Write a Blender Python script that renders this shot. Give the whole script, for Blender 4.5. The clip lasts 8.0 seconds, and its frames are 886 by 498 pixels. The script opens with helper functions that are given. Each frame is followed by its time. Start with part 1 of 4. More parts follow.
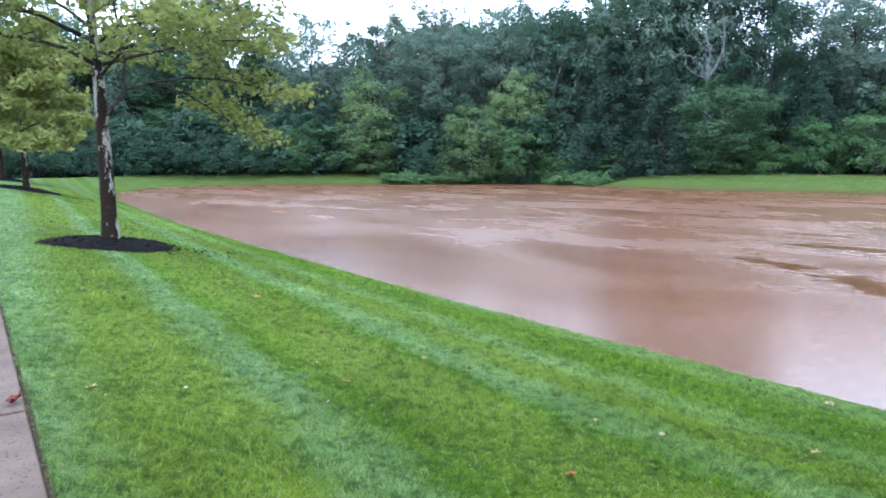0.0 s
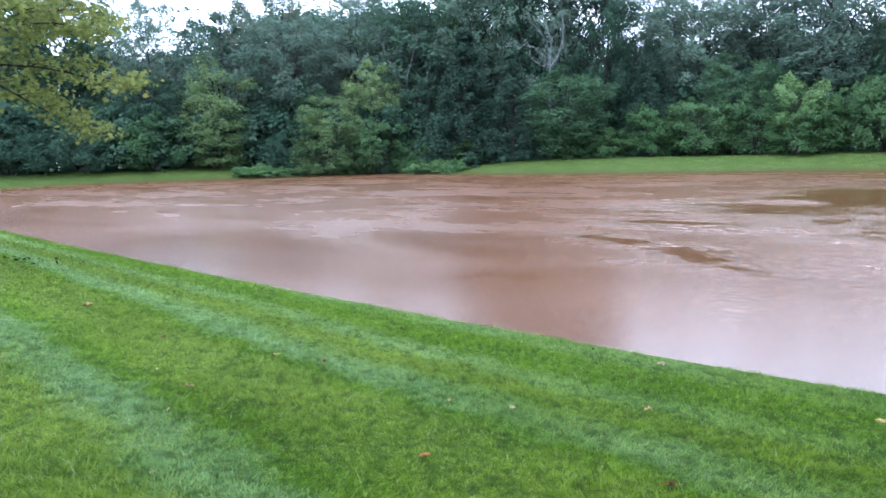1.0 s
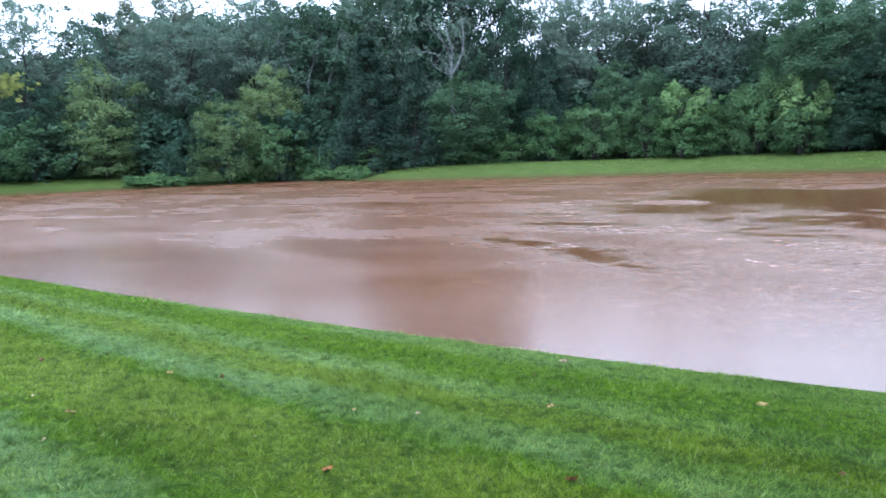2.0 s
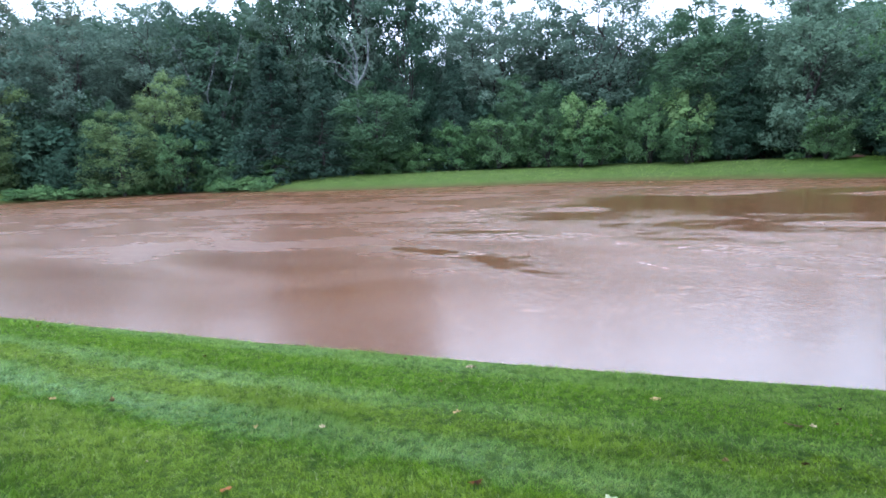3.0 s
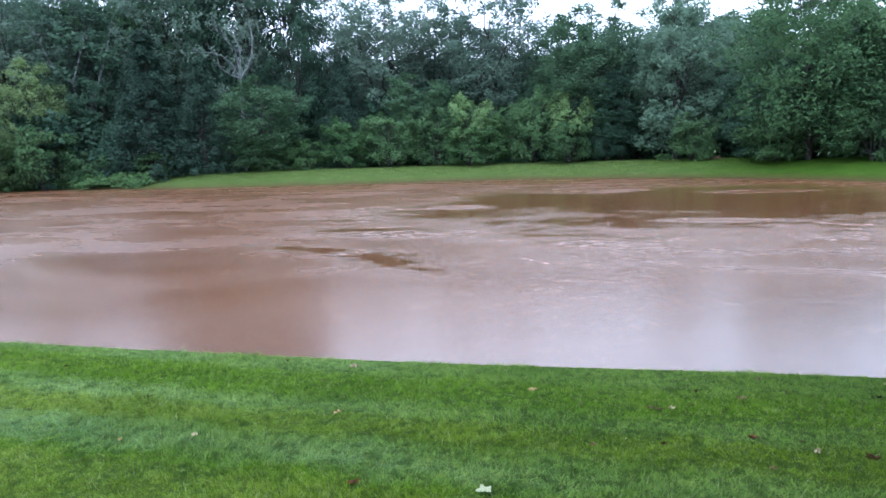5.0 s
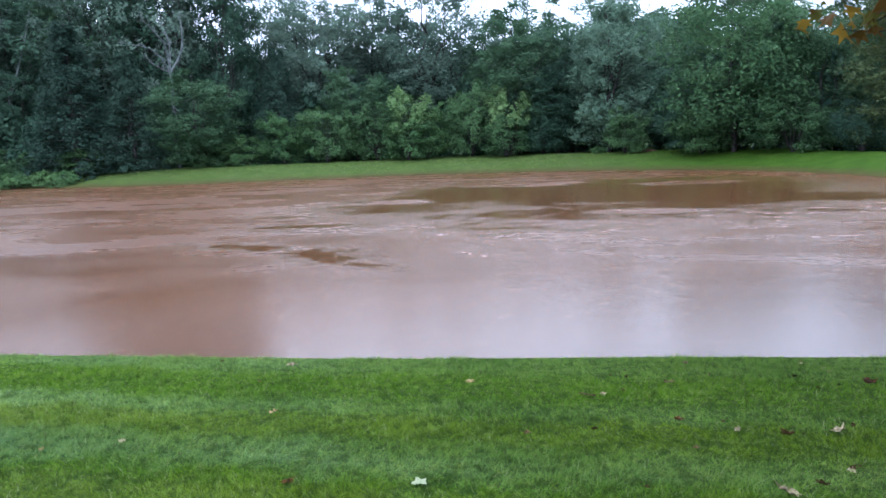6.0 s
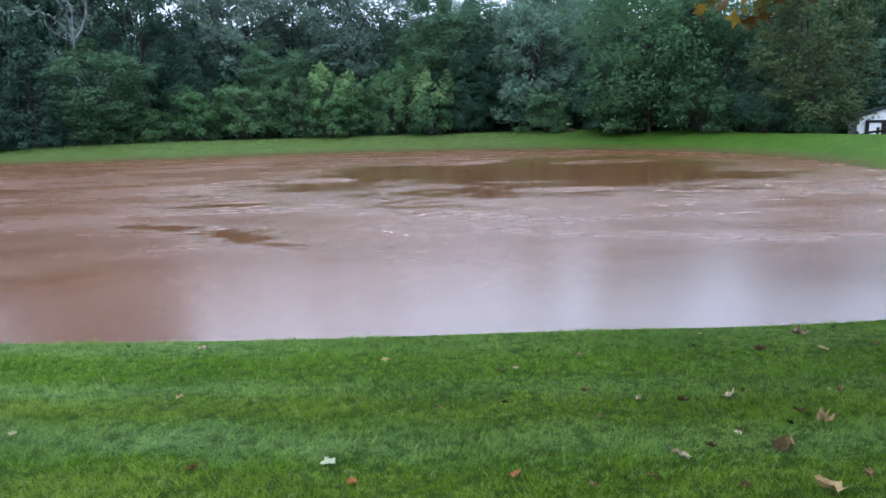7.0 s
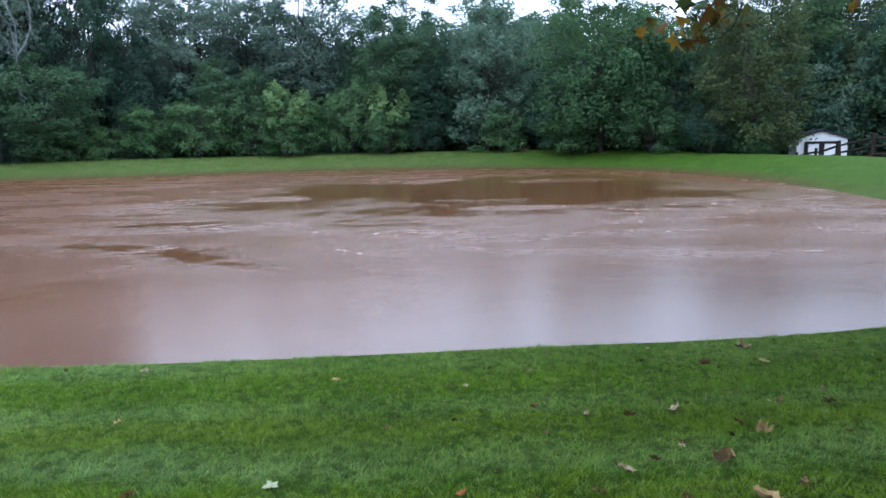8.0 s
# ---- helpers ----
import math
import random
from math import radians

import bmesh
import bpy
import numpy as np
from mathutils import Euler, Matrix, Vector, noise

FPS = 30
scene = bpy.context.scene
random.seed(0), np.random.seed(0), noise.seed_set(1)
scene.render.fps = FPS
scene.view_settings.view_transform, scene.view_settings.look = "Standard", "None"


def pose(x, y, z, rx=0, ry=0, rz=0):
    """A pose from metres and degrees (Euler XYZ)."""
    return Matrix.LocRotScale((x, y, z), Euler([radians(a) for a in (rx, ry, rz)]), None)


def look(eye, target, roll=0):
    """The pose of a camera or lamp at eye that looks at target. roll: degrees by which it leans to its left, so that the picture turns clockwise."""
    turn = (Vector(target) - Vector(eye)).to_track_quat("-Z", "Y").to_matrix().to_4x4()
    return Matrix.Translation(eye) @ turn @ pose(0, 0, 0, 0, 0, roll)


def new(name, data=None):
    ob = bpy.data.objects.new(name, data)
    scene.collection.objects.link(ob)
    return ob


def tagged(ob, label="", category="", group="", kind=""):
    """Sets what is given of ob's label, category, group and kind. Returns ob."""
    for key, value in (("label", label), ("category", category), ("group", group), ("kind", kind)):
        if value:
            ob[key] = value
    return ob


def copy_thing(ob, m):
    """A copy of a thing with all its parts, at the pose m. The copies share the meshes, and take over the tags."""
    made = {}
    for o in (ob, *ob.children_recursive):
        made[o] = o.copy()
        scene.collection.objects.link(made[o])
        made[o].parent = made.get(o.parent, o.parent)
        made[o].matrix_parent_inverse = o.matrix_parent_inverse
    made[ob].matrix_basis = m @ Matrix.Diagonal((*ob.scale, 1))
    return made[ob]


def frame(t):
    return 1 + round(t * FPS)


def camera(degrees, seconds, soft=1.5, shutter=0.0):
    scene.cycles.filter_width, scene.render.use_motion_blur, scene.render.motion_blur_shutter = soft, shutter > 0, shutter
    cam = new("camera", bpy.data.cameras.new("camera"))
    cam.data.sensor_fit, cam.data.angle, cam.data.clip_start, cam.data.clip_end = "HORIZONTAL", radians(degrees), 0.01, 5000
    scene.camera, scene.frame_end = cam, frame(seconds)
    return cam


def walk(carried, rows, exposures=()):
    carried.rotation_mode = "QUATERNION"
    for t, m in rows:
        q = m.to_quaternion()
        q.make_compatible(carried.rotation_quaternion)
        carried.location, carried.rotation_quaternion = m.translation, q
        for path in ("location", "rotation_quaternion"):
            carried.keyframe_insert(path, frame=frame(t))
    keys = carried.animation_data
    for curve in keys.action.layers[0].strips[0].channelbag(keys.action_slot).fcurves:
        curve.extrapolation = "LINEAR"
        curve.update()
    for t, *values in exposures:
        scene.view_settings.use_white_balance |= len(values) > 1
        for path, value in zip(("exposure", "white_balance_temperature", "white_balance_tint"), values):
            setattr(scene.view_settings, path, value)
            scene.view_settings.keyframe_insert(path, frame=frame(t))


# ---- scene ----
cam = camera(67.85, 8.0, soft=1.6, shutter=0.2)
# seconds, eye in metres, yaw (left from the pond's normal), pitch, roll in degrees
PATH = [
    (0.0, -0.000, -0.000, 1.498, 52.31, -7.39, -0.39),
    (0.5, 0.035, 0.067, 1.480, 46.12, -8.08, -1.59),
    (1.0, 0.040, 0.128, 1.457, 40.34, -8.42, -1.78),
    (1.5, 0.034, 0.166, 1.450, 36.79, -8.38, -2.18),
    (2.0, 0.051, 0.204, 1.441, 32.27, -8.19, -2.31),
    (3.5, 0.126, 0.230, 1.429, 21.43, -7.65, -2.50),
    (4.0, 0.146, 0.222, 1.435, 19.07, -7.90, -2.24),
    (5.5, 0.221, 0.271, 1.422, 12.57, -8.41, -2.19),
    (6.0, 0.256, 0.258, 1.424, 9.82, -8.86, -2.32),
    (6.5, 0.296, 0.258, 1.420, 6.50, -9.52, -0.94),
    (7.0, 0.359, 0.277, 1.416, 3.40, -10.93, -1.75),
    (7.5, 0.394, 0.265, 1.408, 0.78, -10.01, -1.72),
    (8.0, 0.424, 0.292, 1.402, -0.41, -9.41, -1.40),
]
EXPOSURE = [(0.0, 0.97, 5250, 11), (0.6, 0.96, 5250, 11), (1.5, 0.78, 5250, 11), (3.5, 0.8, 5250, 11), (5.5, 0.54, 5250, 11), (7.0, 0.43, 5250, 11), (8.0, 0.27, 5250, 11)]
walk(cam, [(t, pose(x, y, z, 90 + p, 0, w) @ pose(0, 0, 0, 0, 0, r)) for t, x, y, z, w, p, r in PATH], EXPOSURE)

# ---- light: a bright overcast sky over the pond ----
world = bpy.data.worlds.new("overcast_sky")
scene.world = world
world.use_nodes = True
wn, wl = world.node_tree.nodes, world.node_tree.links
sky = wn.new("ShaderNodeTexSky")
sky.sky_type, sky.sun_disc = "NISHITA", False
sky.sun_elevation, sky.sun_rotation, sky.air_density, sky.dust_density = radians(38), radians(200), 1.0, 4.0
# cloud cover: dimmer at the horizon, brighter overhead
wtc, wsep, wmap, cloud = wn.new("ShaderNodeTexCoord"), wn.new("ShaderNodeSeparateXYZ"), wn.new("ShaderNodeValToRGB"), wn.new("ShaderNodeMix")
wl.new(wtc.outputs["Generated"], wsep.inputs[0])
wl.new(wsep.outputs["Z"], wmap.inputs[0])
wmap.color_ramp.elements[0].position, wmap.color_ramp.elements[0].color = 0.10, (0.66, 0.68, 0.745, 1)
wmap.color_ramp.elements[1].position, wmap.color_ramp.elements[1].color = 0.75, (1.08, 1.09, 1.14, 1)
wgain = wn.new("ShaderNodeVectorMath")
wgain.operation = "SCALE"
wgain.inputs["Scale"].default_value = 26.0
wl.new(wmap.outputs[0], wgain.inputs[0])
cloud.data_type = "RGBA"
cloud.inputs[0].default_value = 0.85
wl.new(sky.outputs[0], cloud.inputs[6])
wl.new(wgain.outputs[0], cloud.inputs[7])
wl.new(cloud.outputs[2], wn["Background"].inputs[0])
wn["Background"].inputs[1].default_value = 0.12
sun = new("sun", bpy.data.lights.new("sun", "SUN"))
sun.data.energy, sun.data.angle, sun.data.color = 0.7, radians(50), (1.0, 0.96, 0.9)
sun.matrix_world = look((0, 0, 60), (12, 34, 0))


# ---- materials ----
def material(name):
    m = bpy.data.materials.new(name)
    m.use_nodes = True
    return m, m.node_tree.nodes, m.node_tree.links, m.node_tree.nodes["Principled BSDF"]


def noise_tex(n, l, scale, detail=4.0, rough=0.55, vec=None, dist=0.0):
    t = n.new("ShaderNodeTexNoise")
    t.inputs["Scale"].default_value, t.inputs["Detail"].default_value = scale, detail
    t.inputs["Roughness"].default_value, t.inputs["Distortion"].default_value = rough, dist
    if vec:
        l.new(vec, t.inputs["Vector"])
    return t.outputs["Fac"]


def ramp(n, l, fac, stops):
    r = n.new("ShaderNodeValToRGB")
    r.color_ramp.elements[0].position, r.color_ramp.elements[0].color = stops[0][0], (*stops[0][1], 1)
    r.color_ramp.elements[1].position, r.color_ramp.elements[1].color = stops[-1][0], (*stops[-1][1], 1)
    for p, c in stops[1:-1]:
        r.color_ramp.elements.new(p).color = (*c, 1)
    l.new(fac, r.inputs[0])
    return r.outputs[0]


def mixed(n, l, fac, a, b, mode="MIX"):
    m = n.new("ShaderNodeMix")
    m.data_type, m.blend_type = "RGBA", mode
    for k, v in ((0, fac), (6, a), (7, b)):
        if isinstance(v, (int, float)):
            m.inputs[k].default_value = v
        elif isinstance(v, tuple):
            m.inputs[k].default_value = (*v, 1)
        else:
            l.new(v, m.inputs[k])
    return m.outputs[2]


def calc(n, l, op, a, b=None, clamp=False):
    m = n.new("ShaderNodeMath")
    m.operation, m.use_clamp = op, clamp
    for k, v in ((0, a), (1, b)):
        if v is None:
            continue
        if isinstance(v, (int, float)):
            m.inputs[k].default_value = v
        else:
            l.new(v, m.inputs[k])
    return m.outputs[0]


def bump(n, l, height, strength, dist, bsdf, normal=None):
    b = n.new("ShaderNodeBump")
    b.inputs["Strength"].default_value, b.inputs["Distance"].default_value = strength, dist
    l.new(height, b.inputs["Height"])
    if normal:
        l.new(normal, b.inputs["Normal"])
    if bsdf:
        l.new(b.outputs[0], bsdf.inputs["Normal"])
    return b.outputs[0]


def foliage(name, dark, light, gloss=0.6, through_light=0.42):
    """Leaves: hue drifts from leaf to leaf and from tree to tree, and some light shines through."""
    m, n, l, p = material(name)
    geo, info, tc = n.new("ShaderNodeNewGeometry"), n.new("ShaderNodeObjectInfo"), n.new("ShaderNodeTexCoord")
    patch = noise_tex(n, l, 0.55, 2.0, 0.5, tc.outputs["Object"])
    f = calc(n, l, "ADD", calc(n, l, "MULTIPLY", geo.outputs["Random Per Island"], 0.40), calc(n, l, "MULTIPLY", patch, 0.60))
    f = calc(n, l, "ADD", f, calc(n, l, "MULTIPLY", calc(n, l, "SUBTRACT", info.outputs["Random"], 0.5), 0.34), True)
    col = ramp(n, l, f, [(0.15, dark), (0.85, light)])
    l.new(col, p.inputs["Base Color"])
    p.inputs["Roughness"].default_value = gloss
    p.inputs["Specular IOR Level"].default_value = 0.1
    t = n.new("ShaderNodeBsdfTranslucent")
    l.new(col, t.inputs[0])
    mx = n.new("ShaderNodeMixShader")
    mx.inputs[0].default_value = through_light
    l.new(p.outputs[0], mx.inputs[1])
    l.new(t.outputs[0], mx.inputs[2])
    l.new(mx.outputs[0], n["Material Output"].inputs[0])
    return m


def bark(name, dark, light, scale=3.0, patchy=0.5, soft=0.06, flank=0.0):
    m, n, l, p = material(name)
    tc = n.new("ShaderNodeTexCoord")
    mp = n.new("ShaderNodeMapping")
    mp.inputs["Scale"].default_value = (1, 1, 0.35)
    l.new(tc.outputs["Object"], mp.inputs[0])
    big = noise_tex(n, l, scale, 3.0, 0.6, mp.outputs[0], 0.6)
    fine = noise_tex(n, l, scale * 9, 5.0, 0.65, mp.outputs[0])
    f = calc(n, l, "ADD", calc(n, l, "MULTIPLY", big, 0.75), calc(n, l, "MULTIPLY", fine, 0.25))
    # pale patches gather towards +y and thin out near the foot
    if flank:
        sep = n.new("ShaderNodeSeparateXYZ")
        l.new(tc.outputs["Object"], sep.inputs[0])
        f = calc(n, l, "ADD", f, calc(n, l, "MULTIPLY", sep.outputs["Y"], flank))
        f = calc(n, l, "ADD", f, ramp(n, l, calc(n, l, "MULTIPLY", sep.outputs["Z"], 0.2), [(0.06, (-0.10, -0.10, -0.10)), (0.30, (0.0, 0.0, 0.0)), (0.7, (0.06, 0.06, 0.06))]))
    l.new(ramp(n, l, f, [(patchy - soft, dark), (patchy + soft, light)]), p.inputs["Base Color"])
    p.inputs["Roughness"].default_value, p.inputs["Specular IOR Level"].default_value = 0.9, 0.08
    bump(n, l, f, 0.5, 0.03, p)
    return m


def plain(name, color, rough=0.7, grain=18.0, amount=0.25, depth=0.004):
    m, n, l, p = material(name)
    tc = n.new("ShaderNodeTexCoord")
    a = noise_tex(n, l, grain, 5.0, 0.6, tc.outputs["Object"])
    b = noise_tex(n, l, grain * 0.07, 3.0, 0.55, tc.outputs["Object"])
    f = calc(n, l, "ADD", calc(n, l, "MULTIPLY", a, 0.5), calc(n, l, "MULTIPLY", b, 0.5))
    lo, hi = tuple(c * (1 - amount) for c in color), tuple(min(1, c * (1 + amount)) for c in color)
    l.new(ramp(n, l, f, [(0.3, lo), (0.7, hi)]), p.inputs["Base Color"])
    p.inputs["Roughness"].default_value = rough
    bump(n, l, a, 0.5, depth, p)
    return m


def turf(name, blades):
    """Mown lawn: mower bands run along the shore, their blade sheen painted as colour, with drier and lusher patches.
    """
    m, n, l, p = material(name)
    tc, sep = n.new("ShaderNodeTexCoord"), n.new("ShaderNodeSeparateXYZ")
    geo = n.new("ShaderNodeNewGeometry")
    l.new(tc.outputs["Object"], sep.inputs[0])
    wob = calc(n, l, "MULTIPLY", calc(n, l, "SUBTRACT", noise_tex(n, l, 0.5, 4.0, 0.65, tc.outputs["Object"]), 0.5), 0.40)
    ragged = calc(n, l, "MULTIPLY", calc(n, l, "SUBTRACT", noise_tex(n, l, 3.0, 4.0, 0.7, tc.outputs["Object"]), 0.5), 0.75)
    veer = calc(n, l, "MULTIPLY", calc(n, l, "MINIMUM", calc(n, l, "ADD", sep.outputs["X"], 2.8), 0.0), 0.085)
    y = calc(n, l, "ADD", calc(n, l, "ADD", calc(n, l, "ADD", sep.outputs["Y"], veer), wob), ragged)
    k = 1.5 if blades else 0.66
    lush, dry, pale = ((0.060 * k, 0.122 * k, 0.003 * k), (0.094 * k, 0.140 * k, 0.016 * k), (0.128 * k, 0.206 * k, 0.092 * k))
    far_bank = (0.108 * k, 0.146 * k, 0.045 * k)

    def sheen_stripes(lush, warm, pale, soft):
        """Sheen of the mown blades as colour, by the distance from the sidewalk in tens of metres."""
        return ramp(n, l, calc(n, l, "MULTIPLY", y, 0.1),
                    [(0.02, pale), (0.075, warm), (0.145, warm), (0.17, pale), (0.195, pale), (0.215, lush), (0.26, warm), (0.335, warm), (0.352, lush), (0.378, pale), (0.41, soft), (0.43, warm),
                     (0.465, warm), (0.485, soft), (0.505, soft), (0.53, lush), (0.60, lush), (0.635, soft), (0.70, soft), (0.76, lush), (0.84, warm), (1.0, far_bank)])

    band = sheen_stripes(lush, dry, pale, (0.118 * k, 0.188 * k, 0.062 * k))
    # the painted sheen is fainter towards the east
    band_east = sheen_stripes((0.062 * k, 0.124 * k, 0.003 * k), (0.084 * k, 0.136 * k, 0.004 * k), (0.110 * k, 0.182 * k, 0.046 * k), (0.092 * k, 0.160 * k, 0.026 * k))
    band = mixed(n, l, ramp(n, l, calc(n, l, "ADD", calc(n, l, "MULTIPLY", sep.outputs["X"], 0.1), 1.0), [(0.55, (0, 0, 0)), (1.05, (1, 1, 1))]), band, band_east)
    # the far bank is paler towards the west, deeper green in the east
    east = calc(n, l, "MULTIPLY", ramp(n, l, calc(n, l, "MULTIPLY", sep.outputs["Y"], 0.02), [(0.30, (0, 0, 0)), (0.50, (1, 1, 1))]), ramp(n, l, calc(n, l, "MULTIPLY", sep.outputs["X"], 0.04), [(0.05, (0, 0, 0)), (0.45, (1, 1, 1))]))
    band = mixed(n, l, east, band, (0.054 * k, 0.118 * k, 0.009 * k))
    patch = noise_tex(n, l, 0.8, 4.0, 0.6, tc.outputs["Object"])
    col = mixed(n, l, ramp(n, l, patch, [(0.45, (0, 0, 0)), (0.65, (0.35, 0.35, 0.35))]), band, ramp(n, l, noise_tex(n, l, 2.6, 3.0, 0.6, tc.outputs["Object"]), [(0.35, lush), (0.65, dry)]))
    tuft = noise_tex(n, l, 9.0, 3.0, 0.65, tc.outputs["Object"])
    col = mixed(n, l, ramp(n, l, tuft, [(0.385, (0.76, 0.76, 0.76)), (0.515, (0, 0, 0))]), col, (0.017, 0.046, 0.005))
    tip = noise_tex(n, l, 15.0, 3.0, 0.7, tc.outputs["Object"])
    col = mixed(n, l, ramp(n, l, tip, [(0.52, (0, 0, 0)), (0.66, (0.75, 0.75, 0.75))]), col, (0.150 * k, 0.215 * k, 0.040 * k))
    blotch = ramp(n, l, noise_tex(n, l, 1.1, 5.0, 0.62, tc.outputs["Object"], 0.4), [(0.32, (0.70, 0.76, 0.70)), (0.68, (1.22, 1.16, 1.20))])
    col = mixed(n, l, 1.0, col, blotch, "MULTIPLY")
    wet = calc(n, l, "ADD", sep.outputs["Z"], calc(n, l, "MULTIPLY", calc(n, l, "SUBTRACT", patch, 0.5), 0.3))
    silt = calc(n, l, "MULTIPLY", ramp(n, l, calc(n, l, "ADD", wet, 1.0), [(0.20, (0.8, 0.8, 0.8)), (0.50, (0, 0, 0))]), ramp(n, l, calc(n, l, "MULTIPLY", sep.outputs["Y"], 0.01), [(0.20, (0, 0, 0)), (0.30, (1, 1, 1))]))
    col = mixed(n, l, silt, col, (0.062, 0.036, 0.018))
    if blades:
        col = mixed(n, l, ramp(n, l, geo.outputs["Random Per Island"], [(0.3, (0, 0, 0)), (1.0, (0.38, 0.38, 0.38))]), col, (0.162, 0.238, 0.036))
        col = mixed(n, l, ramp(n, l, calc(n, l, "FRACT", calc(n, l, "MULTIPLY", geo.outputs["Random Per Island"], 7.0)), [(0.05, (0.6, 0.6, 0.6)), (0.3, (0, 0, 0))]), col, (0.018, 0.052, 0.006))
        col = mixed(n, l, ramp(n, l, calc(n, l, "FRACT", calc(n, l, "MULTIPLY", geo.outputs["Random Per Island"], 17.0)), [(0.95, (0, 0, 0)), (0.97, (0.7, 0.7, 0.7))]), col, (0.27, 0.29, 0.15))
    else:
        fine = noise_tex(n, l, 22.0, 6.0, 0.75, tc.outputs["Object"])
        col = mixed(n, l, ramp(n, l, fine, [(0.35, (0.62, 0.62, 0.62)), (0.62, (0.0, 0.0, 0.0))]), col, (0.010, 0.022, 0.004))
        bump(n, l, fine, 0.8, 0.03, p)
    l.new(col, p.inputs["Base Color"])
    p.inputs["Roughness"].default_value = 0.75
    p.inputs["Specular IOR Level"].default_value = 0.12 if blades else 0.04
    if blades:
        t = n.new("ShaderNodeBsdfTranslucent")
        l.new(col, t.inputs[0])
        mx = n.new("ShaderNodeMixShader")
        mx.inputs[0].default_value = 0.3
        l.new(p.outputs[0], mx.inputs[1])
        l.new(t.outputs[0], mx.inputs[2])
        l.new(mx.outputs[0], n["Material Output"].inputs[0])
    return m


def muddy_water():
    """Brown flood water beaten by rain: ruffled all over but for some calm, smoother reaches."""
    m, n, l, p = material("muddy_rain_water")
    tc = n.new("ShaderNodeTexCoord")
    sep = n.new("ShaderNodeSeparateXYZ")
    l.new(tc.outputs["Object"], sep.inputs[0])

    def scaled(sx, sy):
        mp = n.new("ShaderNodeMapping")
        mp.inputs["Scale"].default_value = (sx, sy, 1.0)
        l.new(tc.outputs["Object"], mp.inputs[0])
        return mp.outputs[0]

    def grain(sx, sy, scale, detail, rough, twist, low, high):
        return ramp(n, l, noise_tex(n, l, scale, detail, rough, scaled(sx, sy), twist), [(low, (0, 0, 0)), (high, (1, 1, 1))])

    def along(stops):
        return ramp(n, l, calc(n, l, "MULTIPLY", sep.outputs["Y"], 0.01), [(a, (b, b, b)) for a, b in stops])

    def times(a, b):
        return calc(n, l, "MULTIPLY", a, b)

    def plus(a, b, clamp=False):
        return calc(n, l, "ADD", a, b, clamp)

    silt = noise_tex(n, l, 0.07, 4.0, 0.6, scaled(0.6, 1.0), 0.8)
    p.inputs["IOR"].default_value = 1.54
    # calm reaches: frayed edges, drawn out along the wind
    fray = calc(n, l, "SUBTRACT", noise_tex(n, l, 1.1, 8.0, 0.82, scaled(0.42, 1.0), 1.6), 0.5)
    drift = calc(n, l, "SUBTRACT", noise_tex(n, l, 0.22, 4.0, 0.6, scaled(0.5, 1.0), 0.6), 0.5)

    def reach(cx, cy, rx, ry, turn=0.0):
        c, s = math.cos(radians(turn)), math.sin(radians(turn))
        dx, dy = calc(n, l, "SUBTRACT", sep.outputs["X"], cx), calc(n, l, "SUBTRACT", sep.outputs["Y"], cy)
        u = times(plus(times(dx, c), times(dy, s)), 1 / rx)
        v = times(plus(times(dy, c), times(dx, -s)), 1 / ry)
        return calc(n, l, "SUBTRACT", 1.0, calc(n, l, "SQRT", plus(times(u, u), times(v, v))))

    def union(items):
        out = items[0]
        for i in items[1:]:
            out = calc(n, l, "MAXIMUM", out, i)
        return out

    pools = union([reach(-4.9, 13.9, 1.3, 0.9, -35), reach(-7.2, 15.2, 1.9, 0.55, -16), reach(-3.6, 12.6, 0.8, 0.35, -20), reach(-7.3, 19.3, 2.4, 0.75), reach(-9.0, 22.2, 1.8, 0.6), reach(12.5, 16.5, 1.3, 1.0)])
    broad = union([reach(1.5, 27.0, 8.2, 8.3, 10), reach(-3.5, 30.0, 5.0, 8.5), reach(6.0, 31.0, 7.5, 9.0, 20)])
    islands = union([reach(-1.0, 37.5, 4.2, 3.2), reach(3.2, 21.6, 2.2, 0.9), reach(-10.5, 34.0, 3.6, 4.6), reach(6.5, 34.5, 3.5, 2.0), reach(-6.0, 27.5, 2.0, 1.5)])
    field = calc(n, l, "MAXIMUM", plus(plus(pools, 0.15), times(fray, 6.0)), plus(plus(plus(broad, 0.42), times(fray, 3.2)), times(drift, 2.4)))
    field = calc(n, l, "SUBTRACT", field, times(ramp(n, l, plus(islands, times(fray, 3.4)), [(0.0, (0, 0, 0)), (0.6, (1, 1, 1))]), 1.2))
    calm = ramp(n, l, field, [(0.0, (0, 0, 0)), (0.55, (1, 1, 1))])
    ruffle = calc(n, l, "SUBTRACT", 1.0, calm)
    # wind lanes vary the ruffled water
    lane = grain(0.30, 1.0, 0.5, 4.0, 0.6, 0.8, 0.34, 0.66)
    # bubbles and splashes that the drops leave, their sky glints painted as pale flecks
    cells = n.new("ShaderNodeTexVoronoi")
    cells.inputs["Scale"].default_value = 6.0
    l.new(scaled(1.0, 0.8), cells.inputs["Vector"])
    pick = n.new("ShaderNodeSeparateXYZ")
    l.new(cells.outputs["Color"], pick.inputs[0])
    size = ramp(n, l, pick.outputs[0], [(0.25, (0, 0, 0)), (1.0, (0.30, 0.30, 0.30))])
    ragged = times(calc(n, l, "SUBTRACT", noise_tex(n, l, 16.0, 2.0, 0.6, tc.outputs["Object"]), 0.5), 0.35)
